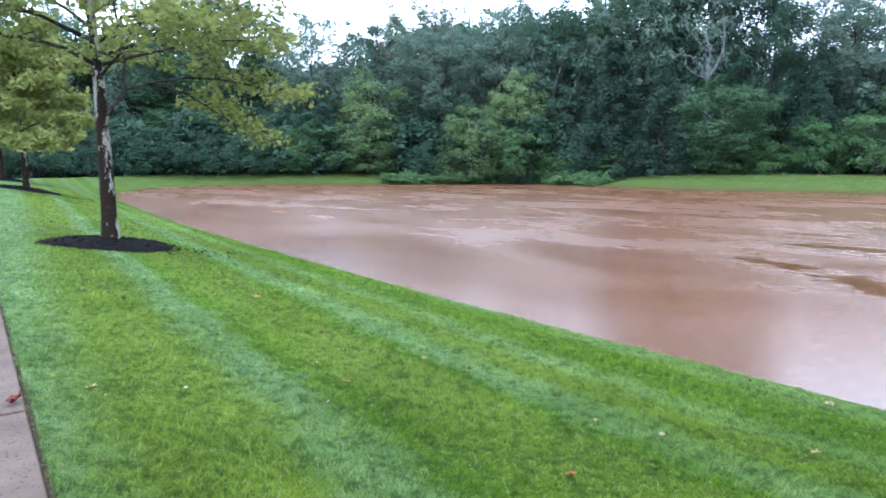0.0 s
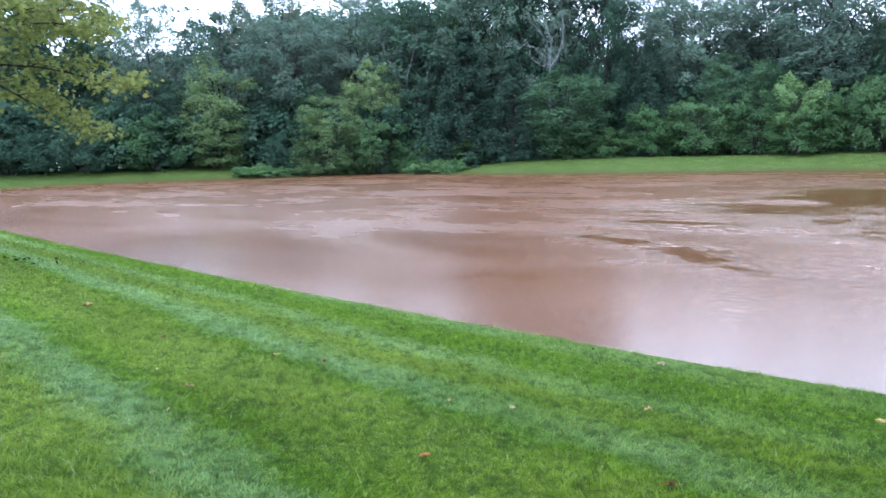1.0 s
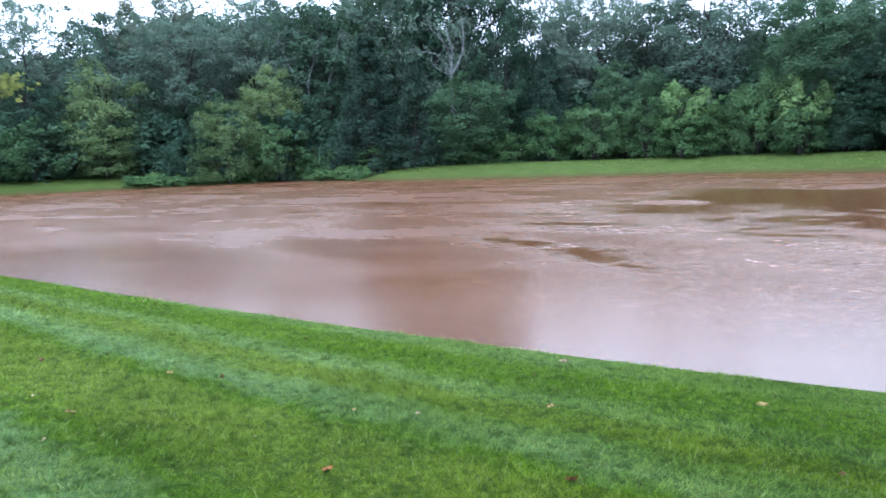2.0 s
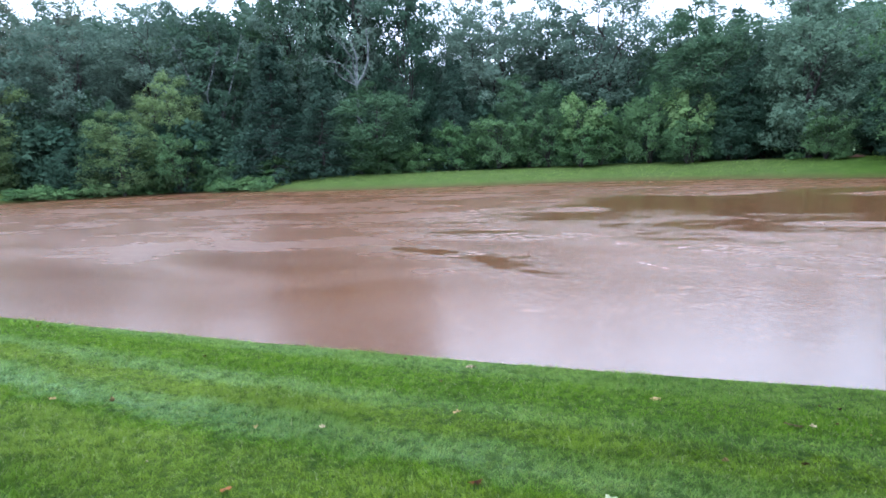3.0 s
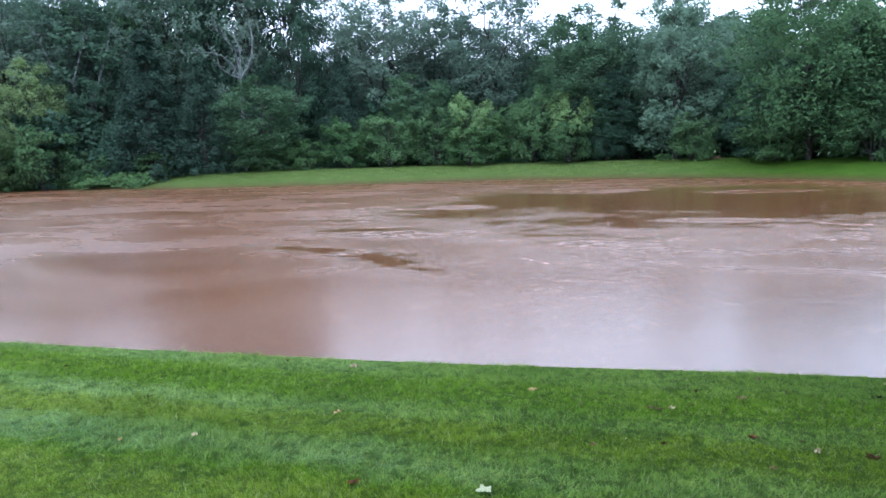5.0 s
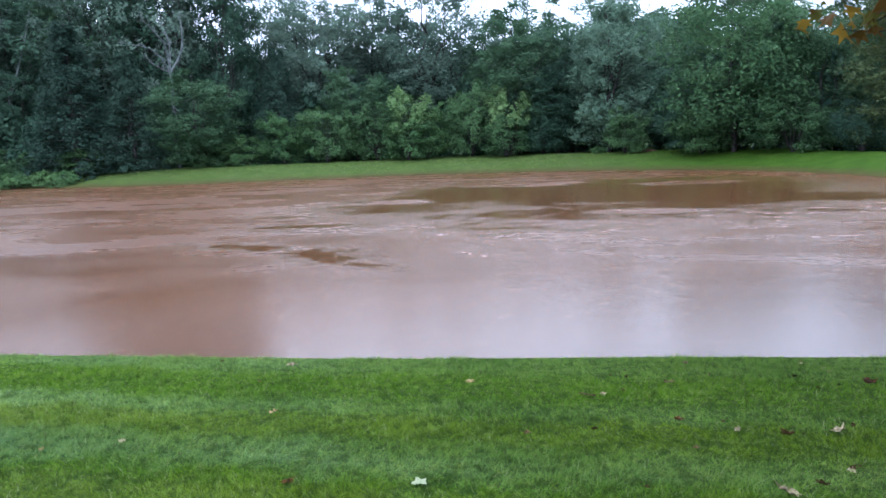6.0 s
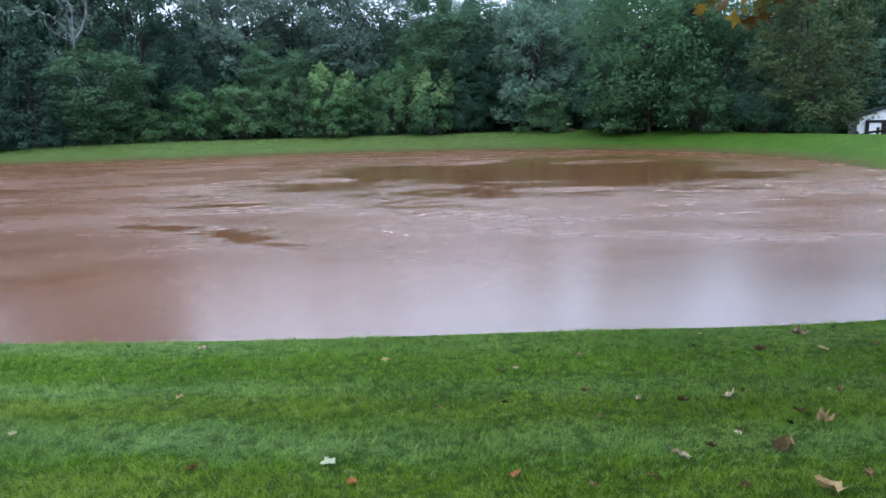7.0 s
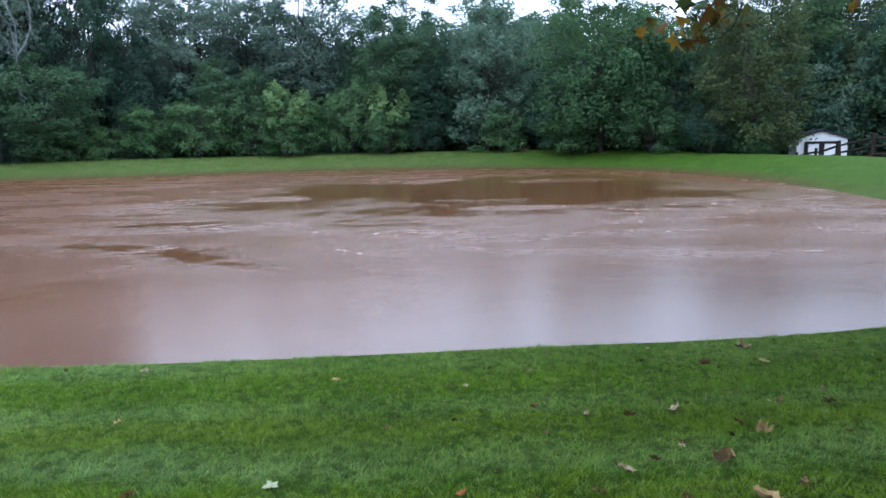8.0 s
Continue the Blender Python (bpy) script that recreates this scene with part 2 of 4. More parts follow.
    splash_glints = ramp(n, l, calc(n, l, "SUBTRACT", plus(size, ragged), cells.outputs["Distance"]), [(0.0, (0, 0, 0)), (0.10, (1, 1, 1))])
    splash_glints = times(splash_glints, along([(0.07, 0.25), (0.10, 0.6), (0.13, 1.0), (0.60, 1.0)]))
    mud = ramp(n, l, silt, [(0.35, (0.076, 0.0305, 0.0115)), (0.65, (0.100, 0.0425, 0.0185))])
    # finer flecks: more glints of sky painted into the mud colour
    glint_flecks = times(grain(0.9, 0.6, 10.0, 2.0, 0.6, 0.0, 0.56, 0.66), along([(0.07, 0.2), (0.10, 0.8), (0.30, 1.0), (0.50, 0.5)]))
    mud = mixed(n, l, times(glint_flecks, 0.75), mud, (0.210, 0.118, 0.070))
    l.new(mixed(n, l, times(splash_glints, 0.6), mud, (0.22, 0.130, 0.082)), p.inputs["Base Color"])
    gust = plus(0.15, times(drift, along([(0.08, 0.15), (0.14, 0.45)])))
    rough = plus(0.08, times(ruffle, plus(gust, times(lane, along([(0.10, 0.0), (0.18, 0.08)])))))
    l.new(rough, p.inputs["Roughness"])
    # rain ripples
    wave = noise_tex(n, l, 5.5, 3.0, 0.65, scaled(1.0, 0.75), 0.4)
    near = along([(0.07, 0.08), (0.10, 0.28), (0.14, 0.8), (0.26, 1.0), (0.42, 0.8)])
    h = times(times(plus(times(wave, 0.024), times(splash_glints, 0.0012)), near), plus(times(ruffle, 0.68), 0.32))
    b = n.new("ShaderNodeBump")
    b.inputs["Strength"].default_value, b.inputs["Distance"].default_value = 1.0, 1.0
    l.new(h, b.inputs["Height"])
    l.new(b.outputs[0], p.inputs["Normal"])
    return m


def concrete():
    m, n, l, p = material("wet_concrete")
    tc, info = n.new("ShaderNodeTexCoord"), n.new("ShaderNodeObjectInfo")
    stain = noise_tex(n, l, 2.2, 4.0, 0.6, tc.outputs["Object"])
    grit = noise_tex(n, l, 55.0, 4.0, 0.7, tc.outputs["Object"])
    base = ramp(n, l, stain, [(0.35, (0.062, 0.043, 0.032)), (0.65, (0.104, 0.078, 0.060))])
    spot = ramp(n, l, noise_tex(n, l, 48.0, 2.0, 0.5, tc.outputs["Object"]), [(0.60, (0, 0, 0)), (0.66, (0.85, 0.85, 0.85))])
    col = mixed(n, l, spot, base, (0.020, 0.016, 0.013))
    l.new(mixed(n, l, calc(n, l, "MULTIPLY", info.outputs["Random"], 0.2), col, (0.1452, 0.1320, 0.1188)), p.inputs["Base Color"])
    p.inputs["Roughness"].default_value = 0.85
    p.inputs["Specular IOR Level"].default_value = 0.06
    bump(n, l, grit, 0.4, 0.004, p)
    return m


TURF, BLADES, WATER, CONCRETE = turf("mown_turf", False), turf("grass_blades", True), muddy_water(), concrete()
MULCH = plain("black_mulch", (0.0035, 0.0033, 0.0034), 1.0, 30.0, 0.6, 0.03)
MULCH.node_tree.nodes["Principled BSDF"].inputs["Specular IOR Level"].default_value = 0.06
SOIL = plain("dark_soil", (0.030, 0.024, 0.015), 1.0, 25.0, 0.4, 0.01)
SOIL.node_tree.nodes["Principled BSDF"].inputs["Specular IOR Level"].default_value = 0.05
# a blue tint and the greyed kinds put rain haze into the leaf colours
LEAF = {
    "oak": foliage("oak_leaves", (0.026, 0.060, 0.0324), (0.086, 0.148, 0.0702)),
    "dark": foliage("dark_leaves", (0.021, 0.050, 0.0333), (0.066, 0.118, 0.0720)),
    "ash": foliage("grey_green_leaves", (0.052, 0.092, 0.0666), (0.142, 0.200, 0.1512)),
    "poplar": foliage("silver_green_leaves", (0.048, 0.092, 0.0594), (0.140, 0.212, 0.1440)),
    "willow": foliage("yellow_green_leaves", (0.056, 0.102, 0.0396), (0.165, 0.232, 0.0936)),
    "spruce": foliage("spruce_needles", (0.0150, 0.0345, 0.0248), (0.0430, 0.0780, 0.0531)),
    "bush": foliage("bush_leaves", (0.0380, 0.0900, 0.0342), (0.1300, 0.2180, 0.0810)),
    "hedge": foliage("hedge_leaves", (0.026, 0.064, 0.0279), (0.098, 0.172, 0.0684)),
    "olive": foliage("olive_brown_leaves", (0.030, 0.048, 0.0180), (0.090, 0.116, 0.0423)),
    "deep": foliage("deep_green_leaves", (0.020, 0.047, 0.0198), (0.062, 0.108, 0.0423)),
    "weed": foliage("weed_leaves", (0.052, 0.115, 0.0432), (0.150, 0.250, 0.0945)),
    "sumac": foliage("sumac_leaves", (0.072, 0.138, 0.046), (0.175, 0.265, 0.105)),
    # paled and greyed to carry the haze over the back trees
    "haze_taupe": foliage("haze_greyed_leaves", (0.060, 0.076, 0.054), (0.150, 0.170, 0.122)),
}
SYCAMORE_LEAF = foliage("turning_sycamore_leaves", (0.105, 0.138, 0.036), (0.305, 0.322, 0.096), 0.5, 0.5)
AUTUMN_LEAF = foliage("yellow_sycamore_leaves", (0.160, 0.105, 0.012), (0.330, 0.215, 0.030), 0.45, 0.5)
BROWN_LEAF = foliage("browning_sycamore_leaves", (0.050, 0.030, 0.008), (0.170, 0.095, 0.022), 0.5, 0.4)
OLIVE_LEAF = foliage("olive_sycamore_leaves", (0.060, 0.062, 0.012), (0.170, 0.160, 0.030), 0.5, 0.5)
GREEN_LEAF = foliage("green_sycamore_leaves", (0.030, 0.046, 0.014), (0.090, 0.120, 0.035), 0.5, 0.5)
BARK_GREY, BARK_PALE = bark("grey_bark", (0.020, 0.018, 0.017), (0.052, 0.049, 0.046)), bark("pale_dead_wood", (0.058, 0.066, 0.066), (0.135, 0.150, 0.147))
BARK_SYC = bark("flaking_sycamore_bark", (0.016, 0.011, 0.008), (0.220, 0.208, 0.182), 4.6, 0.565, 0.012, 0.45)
BARK_LIMB = bark("dark_limb_bark", (0.010, 0.009, 0.008), (0.050, 0.045, 0.038))
def dead_leaf(name, dark, light, shine=0.1):
    """A dry leaf: blotches of rot, and each leaf a little lighter or darker."""
    m, n, l, p = material(name)
    tc, info = n.new("ShaderNodeTexCoord"), n.new("ShaderNodeObjectInfo")
    f = noise_tex(n, l, 3.2, 4.0, 0.65, tc.outputs["Object"], 0.6)
    f = calc(n, l, "ADD", f, calc(n, l, "MULTIPLY", calc(n, l, "SUBTRACT", info.outputs["Random"], 0.5), 0.3))
    l.new(ramp(n, l, f, [(0.36, dark), (0.62, light)]), p.inputs["Base Color"])
    p.inputs["Roughness"].default_value, p.inputs["Specular IOR Level"].default_value = 0.7, shine
    bump(n, l, noise_tex(n, l, 9.0, 3.0, 0.6, tc.outputs["Object"]), 0.5, 0.05, p)
    return m


FALLEN = {
    "tan": dead_leaf("dry_tan_leaf", (0.060, 0.040, 0.014), (0.330, 0.240, 0.105)),
    "pale": dead_leaf("pale_dry_leaf", (0.120, 0.095, 0.050), (0.420, 0.350, 0.215)),
    "rust": dead_leaf("rust_red_leaf", (0.040, 0.017, 0.006), (0.215, 0.092, 0.026)),
    "dark": dead_leaf("wet_dark_brown_leaf", (0.008, 0.0060, 0.0022), (0.070, 0.046, 0.018), 0.03),
    "lime": dead_leaf("pale_green_leaf", (0.170, 0.200, 0.105), (0.290, 0.320, 0.190)),
}


# ---- mesh helpers ----
def quick(name, verts, faces, mats, smooth=False, index=None):
    """A mesh from arrays: verts (n, 3), faces (m, k)."""
    verts, faces = np.asarray(verts, np.float32), np.asarray(faces, np.int32)
    me = bpy.data.meshes.new(name)
    k = faces.shape[1]
    me.vertices.add(len(verts))
    me.vertices.foreach_set("co", verts.ravel())
    me.loops.add(faces.size)
    me.loops.foreach_set("vertex_index", faces.ravel())
    me.polygons.add(len(faces))
    me.polygons.foreach_set("loop_start", np.arange(0, faces.size, k, dtype=np.int32))
    me.update(calc_edges=True)
    for m in mats if isinstance(mats, (list, tuple)) else [mats]:
        me.materials.append(m)
    if index is not None:
        me.polygons.foreach_set("material_index", np.asarray(index, np.int32))
    me.polygons.foreach_set("use_smooth", np.full(len(faces), smooth))
    return me


def part(name, bm, mat, parent, label=""):
    """Links a bmesh or a mesh as one object under a thing or a part."""
    if isinstance(bm, bmesh.types.BMesh):
        me = bpy.data.meshes.new(name)
        bm.to_mesh(me)
        bm.free()
        me.materials.append(mat)
    else:
        me = bm
    ob = new(name, me)
    ob.parent = parent
    return tagged(ob, label)


def box(bm, cx, cy, cz, sx, sy, sz, bevel=0.0, turn=None):
    m = Matrix.Translation((cx, cy, cz)) @ (turn or Matrix()) @ Matrix.Diagonal((sx, sy, sz, 1))
    made = bmesh.ops.create_cube(bm, size=1, matrix=m)
    if bevel:
        edges = list({e for v in made["verts"] for e in v.link_edges})
        bmesh.ops.bevel(bm, geom=edges, offset=bevel, segments=1, affect="EDGES")
    return bm


def tube(V, F, pts, radii, sides=6):
    """Adds a tapered tube along pts to the lists V and F (quads)."""
    base = len(V)
    pts = [Vector(p) for p in pts]
    side = Vector((1, 0, 0))
    for i, p in enumerate(pts):
        d = (pts[min(i + 1, len(pts) - 1)] - pts[max(i - 1, 0)]).normalized()
        side = (side - d * side.dot(d))
        side = side.normalized() if side.length > 1e-4 else d.orthogonal().normalized()
        other = d.cross(side)
        for k in range(sides):
            a = 2 * math.pi * k / sides
            V.append(tuple(p + (side * math.cos(a) + other * math.sin(a)) * radii[i]))
    for i in range(len(pts) - 1):
        for k in range(sides):
            a, b = base + i * sides + k, base + i * sides + (k + 1) % sides
            F.append((a, b, b + sides, a + sides))


def bend(rng, a, b, n, wobble, sag=0.0):
    """Points from a to b on a slightly crooked way that rises first when sag is above zero."""
    a, b = np.array(a, float), np.array(b, float)
    s = np.linspace(0, 1, n)[:, None]
    off = rng.normal(0, wobble, (n, 3)) * np.sin(np.pi * s)
    p = a + (b - a) * s + off
    p[:, 2] += sag * np.sin(np.pi * s[:, 0])
    return p


# ---- the lie of the land ----
WATER_Z = -0.83
SHORE = [(-74, 19), (-60, 12), (-46, 9.6), (-30, 8.0), (-20, 7.35), (-10, 6.93), (-3, 6.90), (1, 7.10), (5, 7.42), (9.5, 8.9), (13, 13),
         (14.6, 20), (15.6, 28), (15.3, 36), (12.5, 43), (7.5, 48), (0, 52), (-10, 53.5), (-22, 51), (-35, 49.5), (-45, 51.5), (-53, 51.0), (-60, 44), (-66, 35), (-73, 27)]


def smooth_loop(pts, steps):
    p = np.array(pts, float)
    out = []
    for i in range(len(p)):
        a, b, c, d = p[i - 1], p[i], p[(i + 1) % len(p)], p[(i + 2) % len(p)]
        for s in np.arange(steps) / steps:
            out.append(0.5 * (2 * b + (c - a) * s + (2 * a - 5 * b + 4 * c - d) * s ** 2 + (3 * b - a - 3 * c + d) * s ** 3))
    return np.array(out)


LOOP = smooth_loop(SHORE, 10)


def step(x, a, b):
    s = np.clip((x - a) / (b - a), 0, 1)
    return s * s * (3 - 2 * s)


def shore_gap(x, y):
    """Distance to the water's edge, above zero on land."""
    x, y = np.atleast_1d(np.asarray(x, float)), np.atleast_1d(np.asarray(y, float))
    best, inside = np.full(x.shape, 1e9), np.zeros(x.shape, bool)
    for a, b in zip(LOOP, np.roll(LOOP, -1, 0)):
        d = b - a
        s = np.clip(((x - a[0]) * d[0] + (y - a[1]) * d[1]) / (d @ d), 0, 1)
        best = np.minimum(best, (x - a[0] - s * d[0]) ** 2 + (y - a[1] - s * d[1]) ** 2)
        cross = (a[1] > y) != (b[1] > y)
        inside ^= cross & (x < a[0] + (y - a[1]) / (d[1] if abs(d[1]) > 1e-9 else 1e-9) * d[0])
    return np.sqrt(best) * np.where(inside, -1, 1)


def land(x, y):
    """Height of the ground: a lawn falling to the pond, a low bank round its far side with an outlet, flat beyond."""
    x, y = np.atleast_1d(np.asarray(x, float)), np.atleast_1d(np.asarray(y, float))
    g = shore_gap(x, y)
    rise = 0.83 + 0.026 * np.clip(-16 - x, 0, 22) - 0.014 * np.clip(-58 - x, 0, 45)
    power = 1 + 0.2 * step(-x, 6, 14)
    near = rise * (1 - (1 - np.clip(g / 6.6, 0, 1)) ** power)
    crest = 1.18 + 0.15 * step(-x, 58, 70)
    crest = crest * (1 - np.exp(-(((x + 53) / 6.5) ** 2) - (((y - 52) / 9) ** 2)))
    north = crest * (1 - (1 - np.clip(g / 8.5, 0, 1)) ** 1.8)
    east = 0.95 * (1 - (1 - np.clip(g / 5.0, 0, 1)) ** 1.8) - 0.15 * np.clip(g - 5.5, 0, 9)
    e = step(x - 0.35 * (y - 38), 12, 19)
    far = north * (1 - e) + east * e
    w = step(y + 0.25 * np.clip(x - 6, 0, 40), 12, 22)
    out = np.where(g > 0, near * (1 - w) + far * w, -np.minimum(-g * 0.14, 0.8))
    return WATER_Z + out + 0.02 * np.sin(x * 0.9 + 1.3 * np.sin(y * 0.7)) * np.sin(y * 1.1) * np.clip(g / 2, 0, 1)


def land_at(x, y):
    return float(land(x, y)[0])


def lines(inner0, inner1, stepping, outer0, outer1):
    """Grid lines, even inside and wider and wider towards the horizon."""
    v = list(np.arange(inner0, inner1 + 1e-6, stepping))
    s = stepping
    while v[-1] < outer1:
        s *= 1.12
        v.append(v[-1] + s)
    s = stepping
    while v[0] > outer0:
        s *= 1.12
        v.insert(0, v[0] - s)
    return np.array(v)


def build_ground():
    xs, ys = lines(-26, 9, 0.25, -1500, 1500), lines(-1, 10, 0.2, -1500, 1500)
    ys = np.unique(np.concatenate([ys, np.arange(40, 66, 0.7)]))
    xs = np.unique(np.concatenate([xs, np.arange(9, 30, 0.7), np.arange(-90, -30, 1.0)]))
    X, Y = np.meshgrid(xs, ys)
    Z = land(X.ravel(), Y.ravel())
    nx = len(xs)
    i = (np.arange(len(ys) - 1)[:, None] * nx + np.arange(nx - 1)[None, :]).ravel()
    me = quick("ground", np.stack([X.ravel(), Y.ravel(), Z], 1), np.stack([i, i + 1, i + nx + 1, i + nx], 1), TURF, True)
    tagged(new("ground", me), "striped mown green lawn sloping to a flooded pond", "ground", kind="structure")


build_ground()
water_me = quick("water", np.column_stack([LOOP + (LOOP - LOOP.mean(0)) * 0.12, np.full(len(LOOP), WATER_Z)]), [list(range(len(LOOP)))], WATER)
tagged(new("water", water_me), "flooded pond of muddy brown water pocked by rain", "water", kind="structure")


def walk_edge(x):
    return 0.30 - 0.034 * (x + 3.42)


def build_sidewalk():
    walkway = tagged(new("sidewalk"), "wet grey concrete sidewalk beside the lawn", "sidewalk", kind="structure")
    slab = bpy.data.meshes.new("slab")
    bm = box(bmesh.new(), 0, 0, 0, 1.485, 1.4, 0.12, 0.008)
    bm.to_mesh(slab)
    bm.free()
    slab.materials.append(CONCRETE)
    for k in range(-34, 8):
        x = -4.62 + 0.75 + 1.5 * k
        y = walk_edge(x) - 0.7
        ob = new("slab", slab)
        ob.parent = walkway
        ob.location, ob.rotation_euler = (x, y, land_at(x, y + 0.6) - 0.035), (0, 0, radians(-1.95))


def build_edging():
    xs = np.arange(-52, 8, 0.5)
    V = []
    for x in xs:
        e = walk_edge(x)
        z = land_at(x, e) + 0.008
        V += [(x, e - 0.03, z - 0.03), (x, e + 0.01, z), (x, e + 0.032 + 0.006 * math.sin(x * 5), z)]
    F = [(3 * i + k, 3 * i + 3 + k, 3 * i + 4 + k, 3 * i + 1 + k) for i in range(len(xs) - 1) for k in (0, 1)]
    tagged(new("edging", quick("edging", V, F, SOIL, True)), "dark soil gap between the sidewalk and the grass", "soil", kind="structure")


# ---- trees ----
def leaf_cloud(rng, P, size):
    """Loose leaves at the places P, turned at random."""
    nrm = rng.normal(0, 0.7, P.shape) + [0, 0, 0.5]
    return leaf_fans(rng, P, nrm, size)


def leaf_fans(rng, P, nrm, size):
    """One pointed leaf or leaf spray at each place, lying across its normal."""
    nrm = nrm / np.linalg.norm(nrm, axis=1)[:, None]
    t = np.cross(nrm, rng.normal(size=P.shape))
    t /= np.linalg.norm(t, axis=1)[:, None]
    b = np.cross(nrm, t)
    s = (size * (0.55 + 0.9 * rng.random(len(P))))[:, None]
    V = np.stack([P - t * s * 0.5 - b * s * 0.28, P - t * s * 0.4 + b * s * 0.3, P + t * s * 0.62], 1).reshape(-1, 3)
    return V, np.arange(len(V)).reshape(-1, 3)


def leaf_pads(rng, C, R, out, per, size, flat=0.4, lift=1.0, droop=0.3):
    """Flattened sprays of leaves: each pad is a shallow umbrella whose rim droops outwards."""
    n = len(C)
    d = rng.normal(size=(n, per, 3))
    d *= np.minimum(1, 1.8 / np.linalg.norm(d, axis=2))[:, :, None]
    tilt = rng.normal(0, 0.28, (n, 1, 2))
    P = C[:, None, :] + d * (R[:, None, None] * 0.55) * np.array([1, 1, flat])
    edge = np.hypot(d[:, :, 0], d[:, :, 1])
    P[:, :, 2] += R[:, None] * (np.sum(d[:, :, :2] * tilt, 2) * 0.5 - droop * edge ** 2 * 0.35)
    nrm = rng.normal(0, 0.5, (n, per, 3)) + out[:, None, :] * 0.7
    nrm += d * 0.45
    nrm[:, :, 2] += lift
    return leaf_fans(rng, P.reshape(-1, 3), nrm.reshape(-1, 3), size)


PROFILE = {
    "oak": lambda u: np.sqrt(max(0.04, 1 - (1.75 * min(max(u, 0), 1) - 0.75) ** 2)),
    "ash": lambda u: np.sqrt(max(0.05, 1 - (1.7 * u - 0.9) ** 2)),
    "spruce": lambda u: max(0.04, 1.03 - u) ** 0.85,
    "bush": lambda u: np.sqrt(max(0.05, 1 - (1.15 * u - 0.15) ** 2)),
    "willow": lambda u: np.sqrt(max(0.05, 1 - (1.45 * u - 0.45) ** 2)),
}


def woodland_tree(kind, seed, h, w, base, leaders, laterals, pads, per, size, pad, shape="oak", rise=0.45, droop=0.3, flat=0.75, lift=0.5, bark_mat=None, thin=1.0, name="tree"):
    """A tree of the wood: a trunk that forks into leaders, side boughs to the crown's outline, and sprays of leaves along them."""
    rng = np.random.default_rng(seed)
    root = new(name)
    TV, TF, C, R, O = [], [], [], [], []
    single = leaders == 1
    fork = h * (0.02 if shape == "bush" else rng.uniform(0.16, 0.30))
    r0 = (0.010 * h + 0.04) * thin
    if shape != "bush" and not single:
        tube(TV, TF, bend(rng, (0, 0, -0.4), (0, 0, fork), 4, 0.02), [r0 * 1.2, r0 * 1.08, r0, r0 * 0.95], 7)
    turn = rng.random() * 6.28
    ball = [rng.uniform(0.78, 1.12) for k in range(9)]
    for k in range(leaders):
        a = turn + 2 * math.pi * k / leaders + rng.normal(0, 0.3)
        lean = 0.0 if single else w * rng.uniform(0.12, 0.30) * (0.3 if k == 0 else 1)
        top = h * (0.99 if k == 0 else rng.uniform(0.72, 0.95))
        foot = (0, 0, -0.4) if single else (0.02 * w * math.cos(a), 0.02 * w * math.sin(a), fork * 0.98 - 0.05)
        lead = bend(rng, foot, (lean * math.cos(a), lean * math.sin(a), top), 10, 0.012 * h)
        rl = r0 * (1.0 if single else 0.72 if k == 0 else 0.55)
        tube(TV, TF, lead, [rl * (1.05 - 0.98 * i / 9) for i in range(10)], 6)
        share = max(2, laterals // leaders)
        z0 = base * h
        for j in range(share):
            u = (j + rng.random()) / share
            z = z0 + (top - z0) * u * 0.985
            f = np.interp(z, lead[:, 2], np.arange(10))
            i = min(8, int(f))
            s = lead[i] + (lead[i + 1] - lead[i]) * (f - i) if z > lead[0][2] else np.array([0.0, 0.0, z])
            b = a + rng.normal(0, 1.15) if not single else 2.4 * j + rng.normal(0, 0.4)
            way = np.array([math.cos(b), math.sin(b), 0])
            v = (z / h - base) / (1 - base)
            reach = w / 2 * PROFILE[shape](v) * ball[int(b * 1.43) % 9] * rng.uniform(0.72, 1.08)
            ln = max(reach - float(s[:2] @ way[:2]) * 0.9, 0.09 * w)
            e = s + way * ln + [0, 0, ln * (rise * rng.uniform(0.4, 1.3) - (0.12 if shape == "spruce" else 0))]
            e[2] = min(e[2], h * 1.0)
            side = bend(rng, s, e, 5, 0.035 * ln, 0.06 * ln if shape != "spruce" else -0.03 * ln)
            tube(TV, TF, side, [max(0.012, rl * q * (1 - 0.5 * u)) for q in (0.36, 0.28, 0.2, 0.12, 0.05)], 4)
            cross = np.array([-way[1], way[0], 0])
            for q in range(pads):
                g = 0.30 + 0.70 * math.sqrt((q + rng.random()) / pads)
                p = side[0] + (side[-1] - side[0]) * g + cross * rng.normal(0, 0.16 * ln) + [0, 0, rng.normal(0, 0.05 * ln) + 0.05 * ln]
                if shape == "spruce":
                    p[2] -= 0.10 * ln * g
                p[2] = max(p[2], 0.12 * pad * w)
                C.append(p)
                R.append(w * pad * rng.uniform(0.55, 1.35) * (0.75 + 0.35 * (1 - g)) * (0.6 + 0.4 * PROFILE[shape](v)))
                O.append(way * g + [0, 0, 0.1])
    C, R, O = np.array(C), np.array(R), np.array(O)
    V, F = leaf_pads(rng, C, R, O, per, size, flat, lift, droop)
    part("crown", quick("crown", V, F, LEAF[kind]), None, root)
    part("trunk", quick("trunk", TV, TF, bark_mat or BARK_GREY, True), None, root)
    return root


